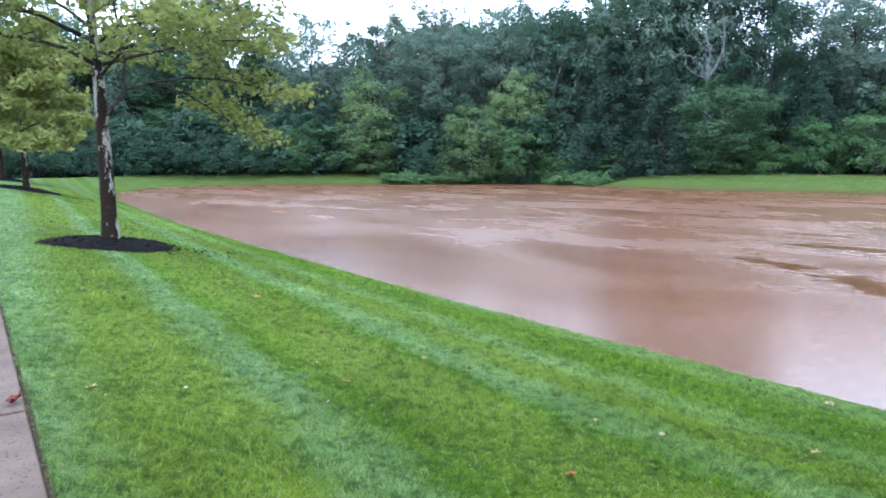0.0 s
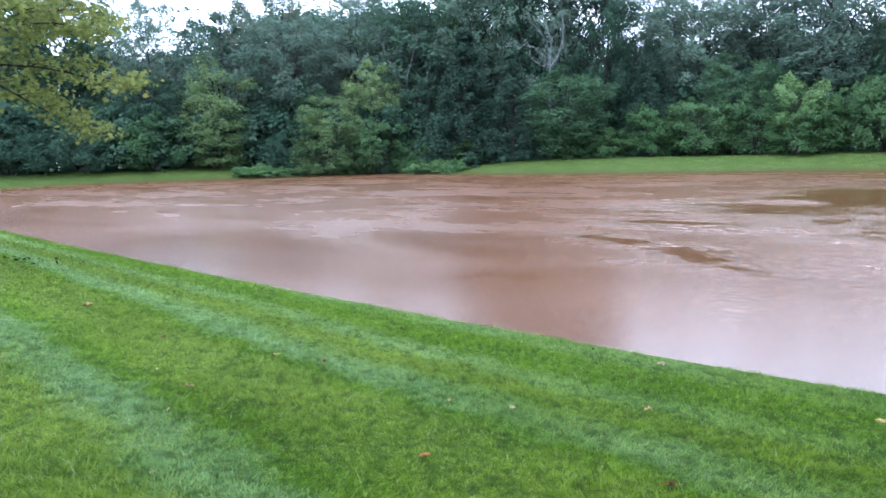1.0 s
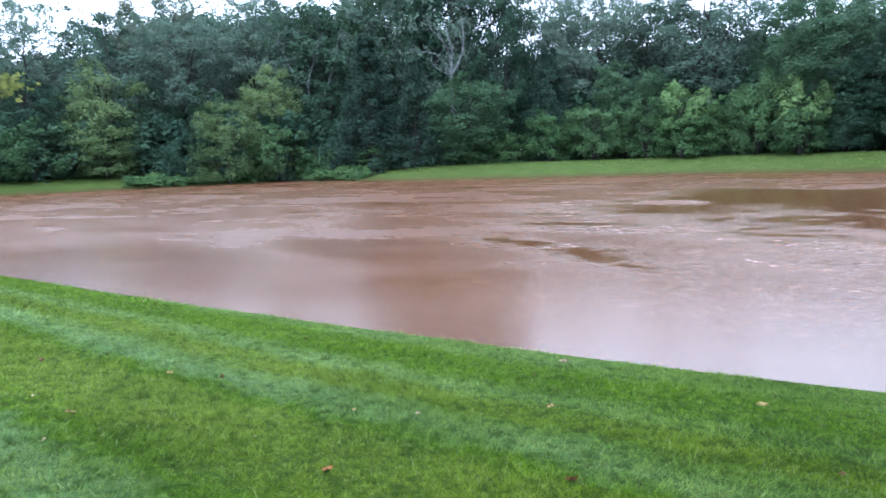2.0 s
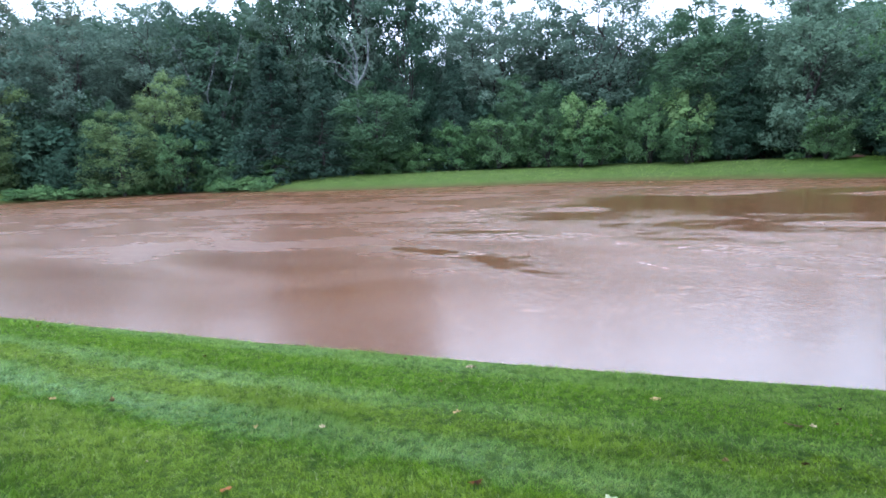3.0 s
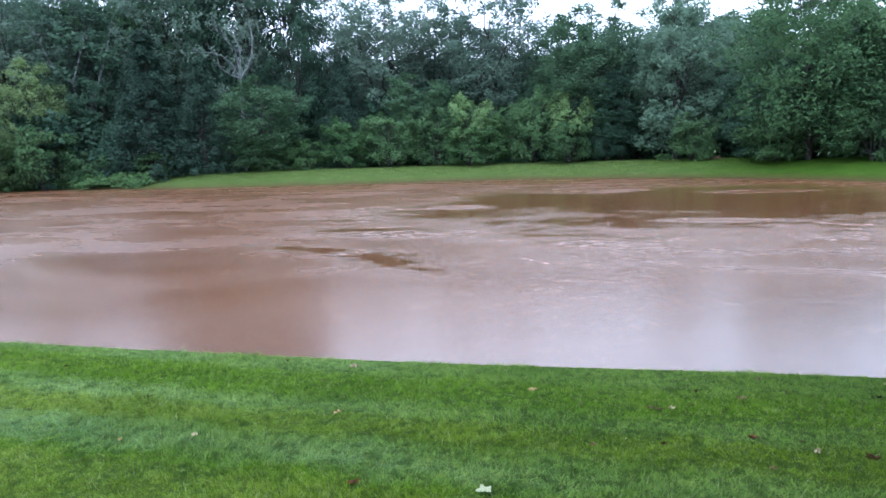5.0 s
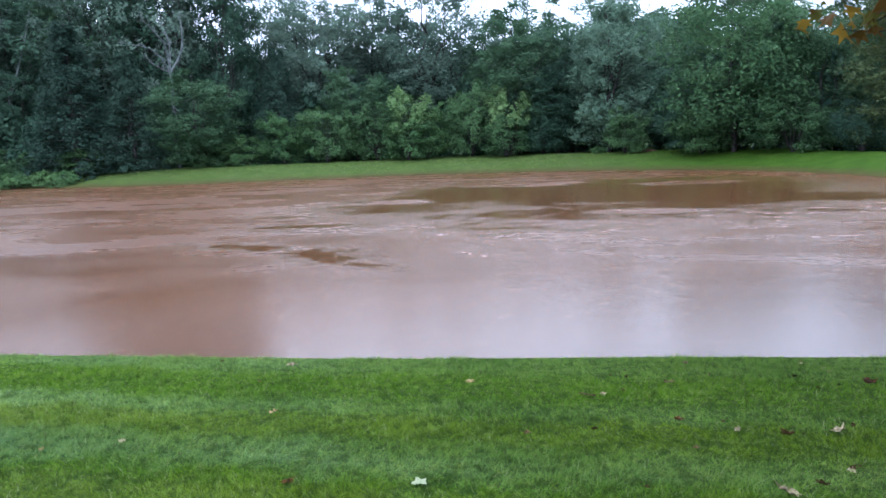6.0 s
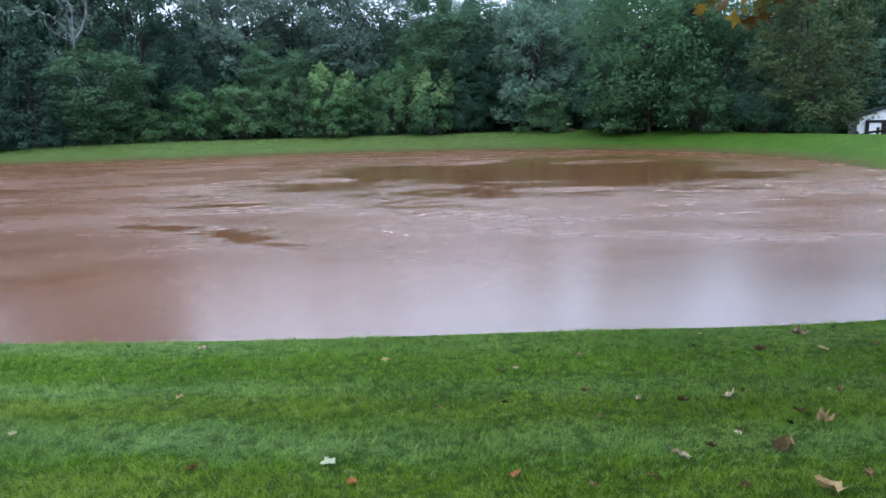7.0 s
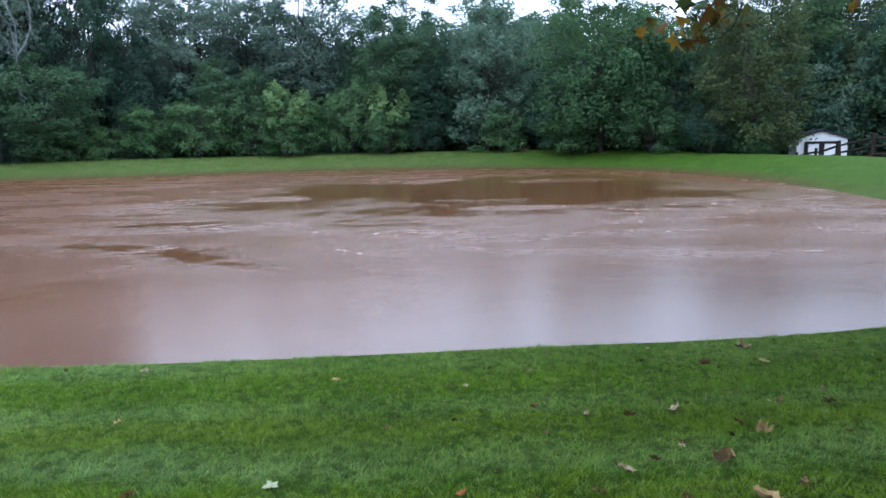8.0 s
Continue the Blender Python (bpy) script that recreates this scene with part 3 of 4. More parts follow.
# one of each kind, then copies over the wood
KINDS = {
    "o": [woodland_tree("oak", s, 16, 9, 0.03, 4, 96, 6, 34, 0.24, 0.105) for s in (11, 12, 13)],
    "d": [woodland_tree("dark", s, 18, 9, 0.03, 4, 100, 6, 33, 0.24, 0.10) for s in (21, 22, 23)],
    "a": [woodland_tree("ash", s, 19, 9, 0.14, 5, 105, 6, 28, 0.22, 0.09, "ash", 0.65, 0.2, 0.8, 0.4, thin=0.95) for s in (31, 32, 33, 38)],
    "g": [woodland_tree("poplar", s, 14, 8, 0.03, 4, 100, 6, 34, 0.20, 0.095, "willow", 0.6, 0.3, 0.85, 0.45) for s in (41, 42)],
    "w": [woodland_tree("willow", s, 13, 8, 0.02, 3, 92, 6, 36, 0.20, 0.115, "willow", 0.35, 0.75, 0.55, 0.7) for s in (51, 52)],
    "s": [woodland_tree("spruce", s, 14, 8, 0.03, 1, 110, 6, 30, 0.20, 0.105, "spruce", 0.10, 1.0, 0.40, 0.7, name="spruce_tree") for s in (61, 62)],
    "b": [woodland_tree("bush", s, 5, 5.5, 0.02, 6, 64, 5, 36, 0.15, 0.11, "bush", 0.4, 0.5, 0.5, 1.0, name="bush") for s in (71, 72)],
    "u": [woodland_tree("hedge", s, 5, 6, 0.02, 7, 68, 5, 36, 0.15, 0.105, "bush", 0.35, 0.6, 0.5, 1.0, name="bush") for s in (75, 76, 79)],
    "v": [woodland_tree("dark", s, 5, 6, 0.02, 6, 60, 5, 34, 0.16, 0.115, "bush", 0.35, 0.5, 0.7, 0.5, name="bush") for s in (77, 78)],
    "h": [woodland_tree("hedge", s, 12, 10, 0.01, 5, 110, 6, 36, 0.20, 0.10, "willow", 0.5, 0.4, 0.8, 0.5) for s in (55, 56)],
    "r": [woodland_tree("haze_taupe", s, 19, 9, 0.12, 5, 100, 6, 28, 0.22, 0.09, "ash", 0.6, 0.2, 0.8, 0.4, thin=0.95) for s in (44, 45)],
    "y": [woodland_tree("sumac", s, 4.8, 4.5, 0.30, 5, 34, 4, 34, 0.20, 0.125, "bush", 0.45, 0.9, 0.25, 1.3, thin=0.8, name="sumac") for s in (81, 82)],
    "D": [woodland_tree("dark", 25, 18, 10, 0.03, 4, 70, 5, 27, 0.33, 0.13), woodland_tree("oak", 26, 18, 10, 0.03, 4, 70, 5, 27, 0.33, 0.13),
          woodland_tree("ash", 29, 18, 10, 0.03, 4, 70, 5, 25, 0.31, 0.11, "ash", 0.6)],
    "E": [woodland_tree("dark", s, 18, 11, 0.02, 3, 56, 4, 24, 0.60, 0.19) for s in (34, 35)],
    "n": [woodland_tree("olive", 53, 13, 8, 0.02, 4, 100, 6, 36, 0.18, 0.10, "willow", 0.5, 0.5, 0.65, 0.55)],
    "Q": [woodland_tree("deep", s, 18, 10, 0.02, 4, 100, 6, 40, 0.21, 0.11) for s in (36, 37)],
    "V": [woodland_tree("dark", s, 5, 6, 0.0, 5, 40, 4, 28, 0.32, 0.17, "bush", 0.3, 0.5, 0.7, 0.5, name="bush") for s in (27, 28)],
    "m": [woodland_tree("weed", s, 1, 1.6, 0.0, 7, 21, 3, 22, 0.11, 0.17, "bush", 0.3, 0.5, 0.6, 0.6, thin=0.12, name="weed_clump") for s in (91, 92)],
}
SIZE = {"o": (16, 9), "d": (18, 9), "a": (19, 9), "g": (14, 8), "w": (13, 8), "s": (14, 8), "b": (5, 5.5), "u": (5, 6), "v": (5, 6), "y": (4.8, 4.5), "h": (12, 10), "r": (19, 9), "D": (18, 10), "E": (18, 11), "n": (13, 8), "Q": (18, 10), "V": (5, 6), "m": (1, 1.6)}
LABEL = {"o": ("full-leaved green broadleaf tree in the wood", "tree"), "d": ("tall dark green broadleaf tree in the wood", "tree"),
         "a": ("tall thin-crowned grey-green tree with bare limbs showing", "tree"), "g": ("silvery green broadleaf tree at the wood's edge", "tree"),
         "w": ("yellowish green drooping broadleaf tree in the wood", "tree"), "s": ("dense dark conifer with drooping boughs", "tree"),
         "b": ("light green leafy bush at the wood's foot", "bush"), "u": ("rounded green bush overgrown with vines", "bush"),
         "v": ("dark green shrub in the wood's shade", "bush"), "y": ("bright yellow-green sumac with feathery leaves", "bush"),
         "r": ("tall thin-crowned tree, leaves coloured brownish grey-green for rain haze", "tree"), "h": ("broad dark green tree leafy to the ground", "tree"), "D": ("broadleaf tree standing deep in the wood", "tree"), "n": ("olive-brown broadleaf tree at the wood's edge", "tree"), "Q": ("green broadleaf tree behind the shed", "tree"), "E": ("dark leafy tree at the back of the wood", "tree"), "V": ("dense dark thicket deep in the wood", "thicket"), "m": ("low light green weeds beside the water", "weeds")}
used, count = set(), {}


def plant(x, y, h, w, kind, rng, group):
    count[kind] = count.get(kind, -1) + 1
    src = KINDS[kind][count[kind] % len(KINDS[kind])]
    hh, ww = SIZE[kind]
    m = Matrix.LocRotScale((x, y, land_at(x, y) - 0.05), Euler((0, 0, rng.random() * 6.28)), (w / ww, w / ww, (h + 0.35 - land_at(x, y)) / hh))
    if src.name in used:
        ob = copy_thing(src, m @ Matrix.Diagonal((1 / src.scale[0], 1 / src.scale[1], 1 / src.scale[2], 1)))
    else:
        used.add(src.name)
        ob, src.matrix_basis = src, m
    return tagged(ob, LABEL[kind][0], LABEL[kind][1], group)


BACK_WEST = [(-99, 12, 20, 14, "o"), (-95, 22, 21, 15, "o"), (-89, 33, 23, 13, "d"), (-85.7, 41, 21.5, 7, "a"), (-85.6, 47.7, 18, 10, "r"), (-84, 53.6, 18.5, 9, "a"),
             (-74.4, 54.1, 22.5, 11.5, "r"), (-68.5, 61.4, 22, 11.5, "a"), (-59, 61.2, 22.5, 11, "a"), (-56.3, 67.6, 22.5, 11, "d"), (-46.2, 62.8, 21, 11, "a"), (-38.8, 66.8, 34, 12, "d"), (-43.6, 63.6, 32, 9, "d"), (-33.2, 66, 24, 8, "d"), (-29.5, 75, 19, 10, "a")]
BACK_EAST = [(-24.2, 68, 17.6, 11, "a"), (-19.4, 72.7, 18.2, 10, "a"), (-12.5, 69.1, 18.2, 12.5, "a"), (-4.7, 72.1, 14.2, 10, "o"), (2, 66.2, 14.8, 10, "g"), (6.7, 63.9, 15.0, 9.5, "g"),
             (-3, 64.2, 13.4, 10, "o"), (5.1, 60.1, 13.8, 9, "g"), (13.0, 51, 12.4, 10.5, "h"), (15.5, 52.5, 9.5, 9, "h"), (20.9, 43.4, 10.6, 8, "n"), (30.2, 50.6, 8.2, 6, "g"), (37.5, 52.5, 12.6, 11, "n"), (31.5, 60, 13.2, 12, "Q"), (37, 59, 13.2, 12, "Q"), (29, 55, 12.8, 10, "Q"), (33.5, 50.5, 8.8, 6, "n"), (40, 54, 11.2, 11, "n"), (46, 49, 10.6, 10, "o"),
             (17.5, 55, 10.4, 10, "h"), (23.5, 52, 10.4, 9, "Q"), (34, 58, 13, 10, "Q")]
MIDDLE = [(-91, 13.7, 8.1, 11, "d"), (-86.3, 25.5, 9.1, 11.3, "o"), (-81.6, 33.1, 8.4, 10, "d"), (-75, 37.8, 11.8, 8.3, "d"), (-70, 42.7, 13.3, 8.8, "w"), (-68.2, 49, 10.9, 7, "d"),
          (-63.7, 51.6, 10, 6.2, "o"), (-56.1, 54.2, 11.7, 7.8, "w"), (-51.7, 58.4, 10, 6.4, "d"), (-43.7, 56, 14.1, 9.7, "s"), (-38.4, 57, 11.2, 7.6, "s"), (-32.7, 58, 9.2, 8.7, "o"),
          (-26.3, 62.9, 11.5, 6.8, "s"), (-18.8, 63.5, 9.3, 6.6, "o"), (-0.8, 62.2, 7.5, 5.8, "d"), (0.6, 62.3, 8.6, 4.8, "d"), (10.7, 53.3, 7.5, 6.6, "d"), (18.1, 49.2, 8, 6, "o")]
# the first five take the dark-leaved kind to stand for shade under the trees
EDGE_WEST = [(-85, 9.2, 4.8, 8, "v"), (-84, 14.5, 5, 8.2, "v"), (-83, 19.6, 5.4, 7.8, "v"), (-80.5, 24.5, 5, 8.5, "v"), (-77, 30.7, 5, 8, "v"), (-72.5, 36.4, 6.4, 8.6, "u"), (-68.5, 41.6, 5.4, 7, "w"),
             (-61.5, 46, 3.6, 5.1, "v"), (-57.2, 48.6, 7.6, 7.4, "w"), (-53.7, 52.8, 5, 7.6, "u"), (-49.4, 54.4, 2.6, 4.9, "u"), (-43.3, 56.5, 2.2, 5.6, "b"), (-38.5, 57, 1.8, 4.3, "v"), (-32.5, 58.6, 4, 6.4, "u")]
EDGE_EAST = [(-29.3, 59.6, 3, 4.3, "b"), (-25.2, 60.4, 4.9, 5.1, "b"), (-21, 61, 5.2, 6.6, "u"), (-16.4, 62, 6, 5.9, "u"), (-11.7, 62.5, 5.5, 5.3, "b"), (-7.3, 62.4, 6.9, 6.1, "u"), (-3.6, 61.2, 7.0, 4.6, "y"), (-3.9, 59.7, 3.6, 4.4, "u"), (-13.2, 61.0, 6.6, 5.0, "y"), (-12.9, 59.9, 4.0, 5.0, "b"),
             (-0.7, 61.8, 4.6, 4.1, "v"), (6, 57, 4, 4.3, "u"), (11, 51.8, 3.6, 5.4, "u"), (15.8, 47.4, 3.4, 5, "u"), (18.6, 44.2, 3, 4, "v"), (20.9, 42.8, 2.6, 3.4, "u")]
rng = np.random.default_rng(5)
for rows, group in ((BACK_WEST, "tall trees of the wood"), (BACK_EAST, "tall trees of the wood"), (MIDDLE, "lower trees of the wood"), (EDGE_WEST, "bushes at the wood's edge"), (EDGE_EAST, "bushes at the wood's edge")):
    for x, y, h, w, kind in rows:
        plant(x, y, h, w, kind, rng, group)
# the wood goes on behind, with a thick understorey
SKYLINE = ((-100, -72, -62, -59, -56.5, -50, -41, -38, -36, -29.5, -26.5, -10, 0, 10, 18, 40), (14.5, 14.0, 12.0, 11.0, 14.2, 13.8, 13.2, 13.2, 18.5, 18.5, 14.4, 13.8, 11.4, 11.6, 10.4, 11.8))
BACKING = ((-100, -70, -66, -59, -55, -43, -37, -32, -28, -16, -10, 0, 10, 40), (10.5, 10, 8.4, 8.6, 12.3, 12.2, 11.5, 11.5, 8.2, 8.2, 9.2, 9.0, 10.0, 10.5))
for row, gap, kind in ((0, 22.0, "D"), (1, 33.0, "E"), (0.5, 15.0, "D"), (0.2, 40.0, "E"), (0.7, 46.0, "E")):
    for k in range(27):
        if row == 0.5 and not 6 <= k <= 11:
            continue
        az = -89 + 5.1 * k + 2.5 * row + rng.uniform(-0.8, 0.8)
        a = radians(az)
        d = gap + np.interp(az, (-90, -60, -40, -20, 0, 20, 40), (74, 70, 68, 54, 56, 41, 40)) + rng.uniform(-2, 2)
        if kind == "E" and az > 14:
            continue
        thin = kind == "D" and (-30 < az < 6 or -55 < az < -44)
        high = np.interp(az, *SKYLINE) - 0.4
        if kind == "E":
            high = min(high, np.interp(az, *BACKING))
        top = d * math.tan(radians(high - rng.uniform(0, 1.3))) + 1.05
        plant(d * math.sin(a), d * math.cos(a), top, rng.uniform(9.5, 12) if thin else rng.uniform(10.5, 13.5), "a" if thin else "Q" if az > 12 else kind, rng, "trees deep in the wood")
for k in range(40):
    az = -89 + 3.35 * k + rng.uniform(-0.6, 0.6)
    a = radians(az)
    d = np.interp(az, (-90, -60, -40, -20, 0, 20, 30, 45), (92, 84, 78, 72, 70, 57, 60, 60)) + rng.uniform(-1.5, 1.5)
    plant(d * math.sin(a), d * math.cos(a), rng.uniform(5.5, 8) + 1.5 * (az > -20), rng.uniform(8.5, 10.5), "v" if az > 22 else "V", rng, "understorey of the wood")
# weeds round the outlet and along the wood's foot
for k in range(44):
    a = radians(-57.0 + 0.42 * k + rng.uniform(-0.2, 0.2))
    d = 60.0
    while land_at(d * math.sin(a), d * math.cos(a)) < WATER_Z + 0.06 and d < 92:
        d += 0.7
    d += rng.uniform(0.3, 1.6)
    plant(d * math.sin(a), d * math.cos(a), -0.75 + rng.uniform(0.6, 1.4), rng.uniform(1.8, 3.0), "m", rng, "weeds at the outlet")
for x, y, h, w in ((-32.2, 57.3, 0.45, 1.3), (-30.4, 57.6, 0.35, 1.2), (-28.6, 58.0, 0.30, 1.4), (-27.2, 58.3, 0.25, 1.1), (6.9, 56.2, 0.75, 1.5), (3.9, 58.4, 0.6, 1.4)):
    plant(x, y, h, w, "m", rng, "weeds along the wood's foot")


# ---- bare trees in the wood ----
def bare_tree(label, x, y, z, stems, side):
    """Pale leafless stems; each stem is a list of (sideways, up, radius) from the fork at z."""
    ob = tagged(new("dead_tree"), label, "tree")
    ob.location = (x, y, land_at(x, y))
    V, F = [], []
    r = np.random.default_rng(3)
    up = z - land_at(x, y)
    tube(V, F, bend(r, (0, 0, -0.3), (0, 0, up), 7, 0.08), [0.24 - 0.016 * i for i in range(7)], 8)
    part("trunk", quick("trunk", V, F, BARK_PALE, True), None, ob)
    for stem in stems:
        V, F, deep = [], [], r.normal(0, 0.5)
        pts = [(0, 0, up - 0.15)] + [(s * side[0] - deep * side[1] * k / 3, s * side[1] + deep * side[0] * k / 3, up + h) for k, (s, h, q) in enumerate(stem)]
        rad = [stem[0][2] * 0.6] + [q * 0.54 for s, h, q in stem]
        tube(V, F, pts, rad, 6)
        for k in range(16):
            i = 1 + k % (len(pts) - 1)
            f = 0.5 * r.random()
            a = np.array(pts[i - 1]) * f + np.array(pts[i]) * (1 - f)
            tube(V, F, bend(r, a, a + r.normal(0, 0.45, 3) + [0, 0, 0.5], 4, 0.06), [0.03, 0.024, 0.017, 0.009], 4)
        part("limb", quick("limb", V, F, BARK_PALE, True), None, ob)
    return ob


bare_tree("dead bare tree with pale forked limbs", -35.9, 60.1, 9.6,
          [[(0.1, 1.2, 0.17), (0.15, 2.6, 0.14), (-0.25, 4.1, 0.10), (-0.8, 4.9, 0.05)], [(0.8, 1.0, 0.20), (1.3, 2.3, 0.18), (1.4, 3.9, 0.14), (1.2, 5.4, 0.06)],
           [(-0.1, 1.3, 0.16), (-0.3, 2.6, 0.12), (-1.1, 3.6, 0.09), (-2.05, 4.6, 0.04)], [(-0.6, 1.1, 0.14), (-1.4, 1.95, 0.10), (-2.4, 2.3, 0.08), (-4.2, 2.5, 0.03)],
           [(-0.6, 0.1, 0.11), (-1.3, 0.5, 0.08), (-2.3, 1.5, 0.03)]], (0.866, 0.5))
bare_tree("slender bare tree with two pale stems", -53.0, 58.0, 5.6,
          [[(-0.6, 2.0, 0.11), (-0.65, 4.4, 0.10), (0.2, 7.0, 0.08), (0.9, 9.5, 0.04)], [(0.9, 2.2, 0.12), (1.9, 5.0, 0.10), (2.8, 7.9, 0.08), (3.4, 10.5, 0.04)],
           [(-1.5, 3.5, 0.07), (-2.6, 6.5, 0.05), (-3.6, 9.0, 0.03)]], (0.745, 0.667))


# ---- sycamores on the lawn ----
LOBES = [(0.0, -0.42), (0.16, -0.30), (0.50, -0.30), (0.30, -0.02), (0.52, 0.26), (0.20, 0.20), (0.0, 0.58), (-0.20, 0.20), (-0.52, 0.26), (-0.30, -0.02), (-0.50, -0.30), (-0.16, -0.30)]


def lobed_leaves(rng, P, size, hang=0.5):
    """Five-lobed leaves at the places P, lying or hanging at random."""
    n = len(P)
    nrm = rng.normal(0, 0.6, (n, 3)) + [0, 0, 1 - hang * 0.6]
    nrm /= np.linalg.norm(nrm, axis=1)[:, None]
    t = rng.normal(0, 1, (n, 3)) - [0, 0, hang]
    t -= nrm * np.sum(t * nrm, 1)[:, None]
    t /= np.linalg.norm(t, axis=1)[:, None]
    b = np.cross(nrm, t)
    s = (size * (0.55 + 0.75 * rng.random(n)))[:, None, None]
    L = np.array(LOBES)
    fold = np.abs(L[:, 0]) * 0.45 - 0.2 * L[:, 1] ** 2
    V = P[:, None, :] + s * (b[:, None, :] * L[None, :, 0:1] + t[:, None, :] * (L[None, :, 1:2] + 0.42) + nrm[:, None, :] * fold[None, :, None])
    return V.reshape(-1, 3), np.arange(n * len(L)).reshape(n, len(L))


def smooth_way(pts, n):
    """n points evenly along a line of given bends."""
    P = np.array(pts, float)
    d = np.concatenate([[0], np.cumsum(np.linalg.norm(np.diff(P, axis=0), axis=1))])
    return np.stack([np.interp(np.linspace(0, d[-1], n), d, P[:, k]) for k in range(3)], 1)


def sycamore(seed, height, trunk_r, limbs, leaf=0.16, per=26, label="", simple=False):
    """limbs: (height on the trunk, azimuth in degrees from +x, reach, rise at the end, thickness)."""
    r = np.random.default_rng(seed)
    ob = tagged(new("sycamore_tree"), label, "tree", "sycamores along the sidewalk")
    TV, TF = [], []
    n = 12
    tr = bend(r, (0, 0, -0.15), (-0.15, -0.45, height), n, 0.05)
    tr[:, 1] = 0.05 * np.linspace(0, 1, n) - 0.30 * np.linspace(0, 1, n) ** 3
    rad = [trunk_r * (1.28 if i == 0 else 1.0 - 0.9 * (i / (n - 1)) ** 1.15) for i in range(n)]
    tube(TV, TF, tr, rad, 12)
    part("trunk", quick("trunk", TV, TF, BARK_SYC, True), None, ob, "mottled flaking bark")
    spots = []
    for limb in limbs:
        V, F = [], []
        if len(limb) == 2:
            main, thick = smooth_way(limb[0], 7), limb[1]
            reach = 0.8 * float(np.sum(np.linalg.norm(np.diff(main, axis=0), axis=1)))
            way = main[6] - main[2]
            az = math.degrees(math.atan2(way[1], way[0]))
            main = main + tr[0] * [1, 1, 0]
        else:
            z0, az, reach, rise, thick = limb
            main = None
        if main is None:
            i = min(n - 2, int(z0 / height * (n - 1)))
            f = z0 / height * (n - 1) - i
            a = tr[i] * (1 - f) + tr[i + 1] * f
            d = np.array([math.cos(radians(az)), math.sin(radians(az)), 0])
            end = a + d * reach + [0, 0, rise]
            main = bend(r, a, end, 7, 0.10, 0.25)
        tube(V, F, main, [thick * 0.68 * (1 - 0.12 * k) for k in range(7)], 7)
        for k in range(2, 7):
            for side in (-1, 1):
                s = main[k]
                turn = side * r.uniform(35, 75)
                dd = np.array([math.cos(radians(az + turn)), math.sin(radians(az + turn)), r.uniform(-0.25, 0.4)])
                ln = reach * r.uniform(0.22, 0.42) * (1.15 - 0.1 * k)
                sub = bend(r, s, s + dd * ln, 5, 0.06, 0.06)
                tube(V, F, sub, [thick * 0.28, thick * 0.22, thick * 0.16, thick * 0.10, 0.005], 4)
                spots += [sub[2], sub[3], sub[4], sub[4]]
        spots += [main[4], main[5], main[6], main[6]]
        part("limb", quick("limb", V, F, BARK_LIMB, True), None, ob)
    S = np.repeat(np.array(spots), per, 0)
    P = S + r.normal(0, 1, S.shape) * ([0.28, 0.28, 0.17] if simple else [0.20, 0.20, 0.10]) - [0, 0, 0.06]
    V, F = leaf_cloud(r, P, leaf) if simple else lobed_leaves(r, P, leaf)
    part("crown", quick("crown", V, F, SYCAMORE_LEAF), None, ob, "thinning yellow-green autumn leaves")
    return ob


def put(ob, x, y, z=None, turn=0, s=1.0):
    ob.matrix_basis = Matrix.LocRotScale((x, y, land_at(x, y) if z is None else z), Euler((0, 0, radians(turn))), (s, s, s))
    return ob


# two dark forks rise beside the trunk; the lowest boughs droop towards the pond
NEAR_LIMBS = [([(0, 0.05, 2.8), (0.05, 0.25, 3.1), (0.1, 0.55, 3.45), (0.1, 0.5, 4.0), (0.05, 0.45, 4.7), (0, 0.35, 5.5), (0, 0.2, 6.6)], 0.075),
              ([(0.1, 0.5, 3.42), (0.2, 1.1, 3.6), (0.3, 1.9, 3.75), (0.3, 2.8, 3.75), (0.3, 3.7, 3.55), (0.3, 4.4, 3.5)], 0.05),
              ([(0.15, 0.9, 3.55), (-0.1, 1.8, 3.45), (-0.2, 2.5, 3.05), (-0.2, 3.1, 2.7), (-0.2, 3.6, 2.45)], 0.04),
              ([(0, -0.05, 3.9), (0, -0.6, 4.2), (0.1, -1.4, 4.35), (0.1, -2.4, 4.25), (0.1, -3.4, 4.1)], 0.075),
              ([(0, -0.05, 4.4), (-0.1, -0.5, 4.6), (-0.2, -1.1, 4.9), (-0.2, -1.7, 4.95), (-0.2, -3.0, 4.8)], 0.075),
              (4.0, 70, 3.5, 0.6, 0.06), (4.2, 86, 3.8, 0.9, 0.06), (4.6, 96, 3.7, 1.2, 0.06), (5.1, 80, 3.5, 1.2, 0.06), (3.7, 20, 2.9, 0.9, 0.05), (3.8, 160, 2.9, 0.9, 0.05),
              (4.5, 130, 3.0, 1.5, 0.06), (4.6, -30, 2.8, 1.5, 0.06), (4.8, -130, 2.9, 1.5, 0.06), (5.3, -80, 2.9, 1.6, 0.05), (5.5, 180, 2.3, 2.1, 0.05), (5.8, 10, 2.0, 2.2, 0.05),
              (5.6, 100, 3.0, 1.8, 0.05), (6.3, 110, 1.8, 2.2, 0.04), (6.6, -60, 1.6, 2.2, 0.04)]
put(sycamore(7, 8.6, 0.175, NEAR_LIMBS, leaf=0.125, per=15, label="young sycamore with mottled bark in a mulch ring"), -16.0, 3.05)
ROUND_LIMBS = [(2.3 + 0.22 * k, 137.5 * k, 3.3 - 0.10 * k, 0.15 + 0.13 * k, 0.06) for k in range(17)]
put(sycamore(8, 7.2, 0.17, ROUND_LIMBS, 0.24, 26, simple=True, label="young sycamore with yellowing leaves on the lawn"), -38.6, 3.75)
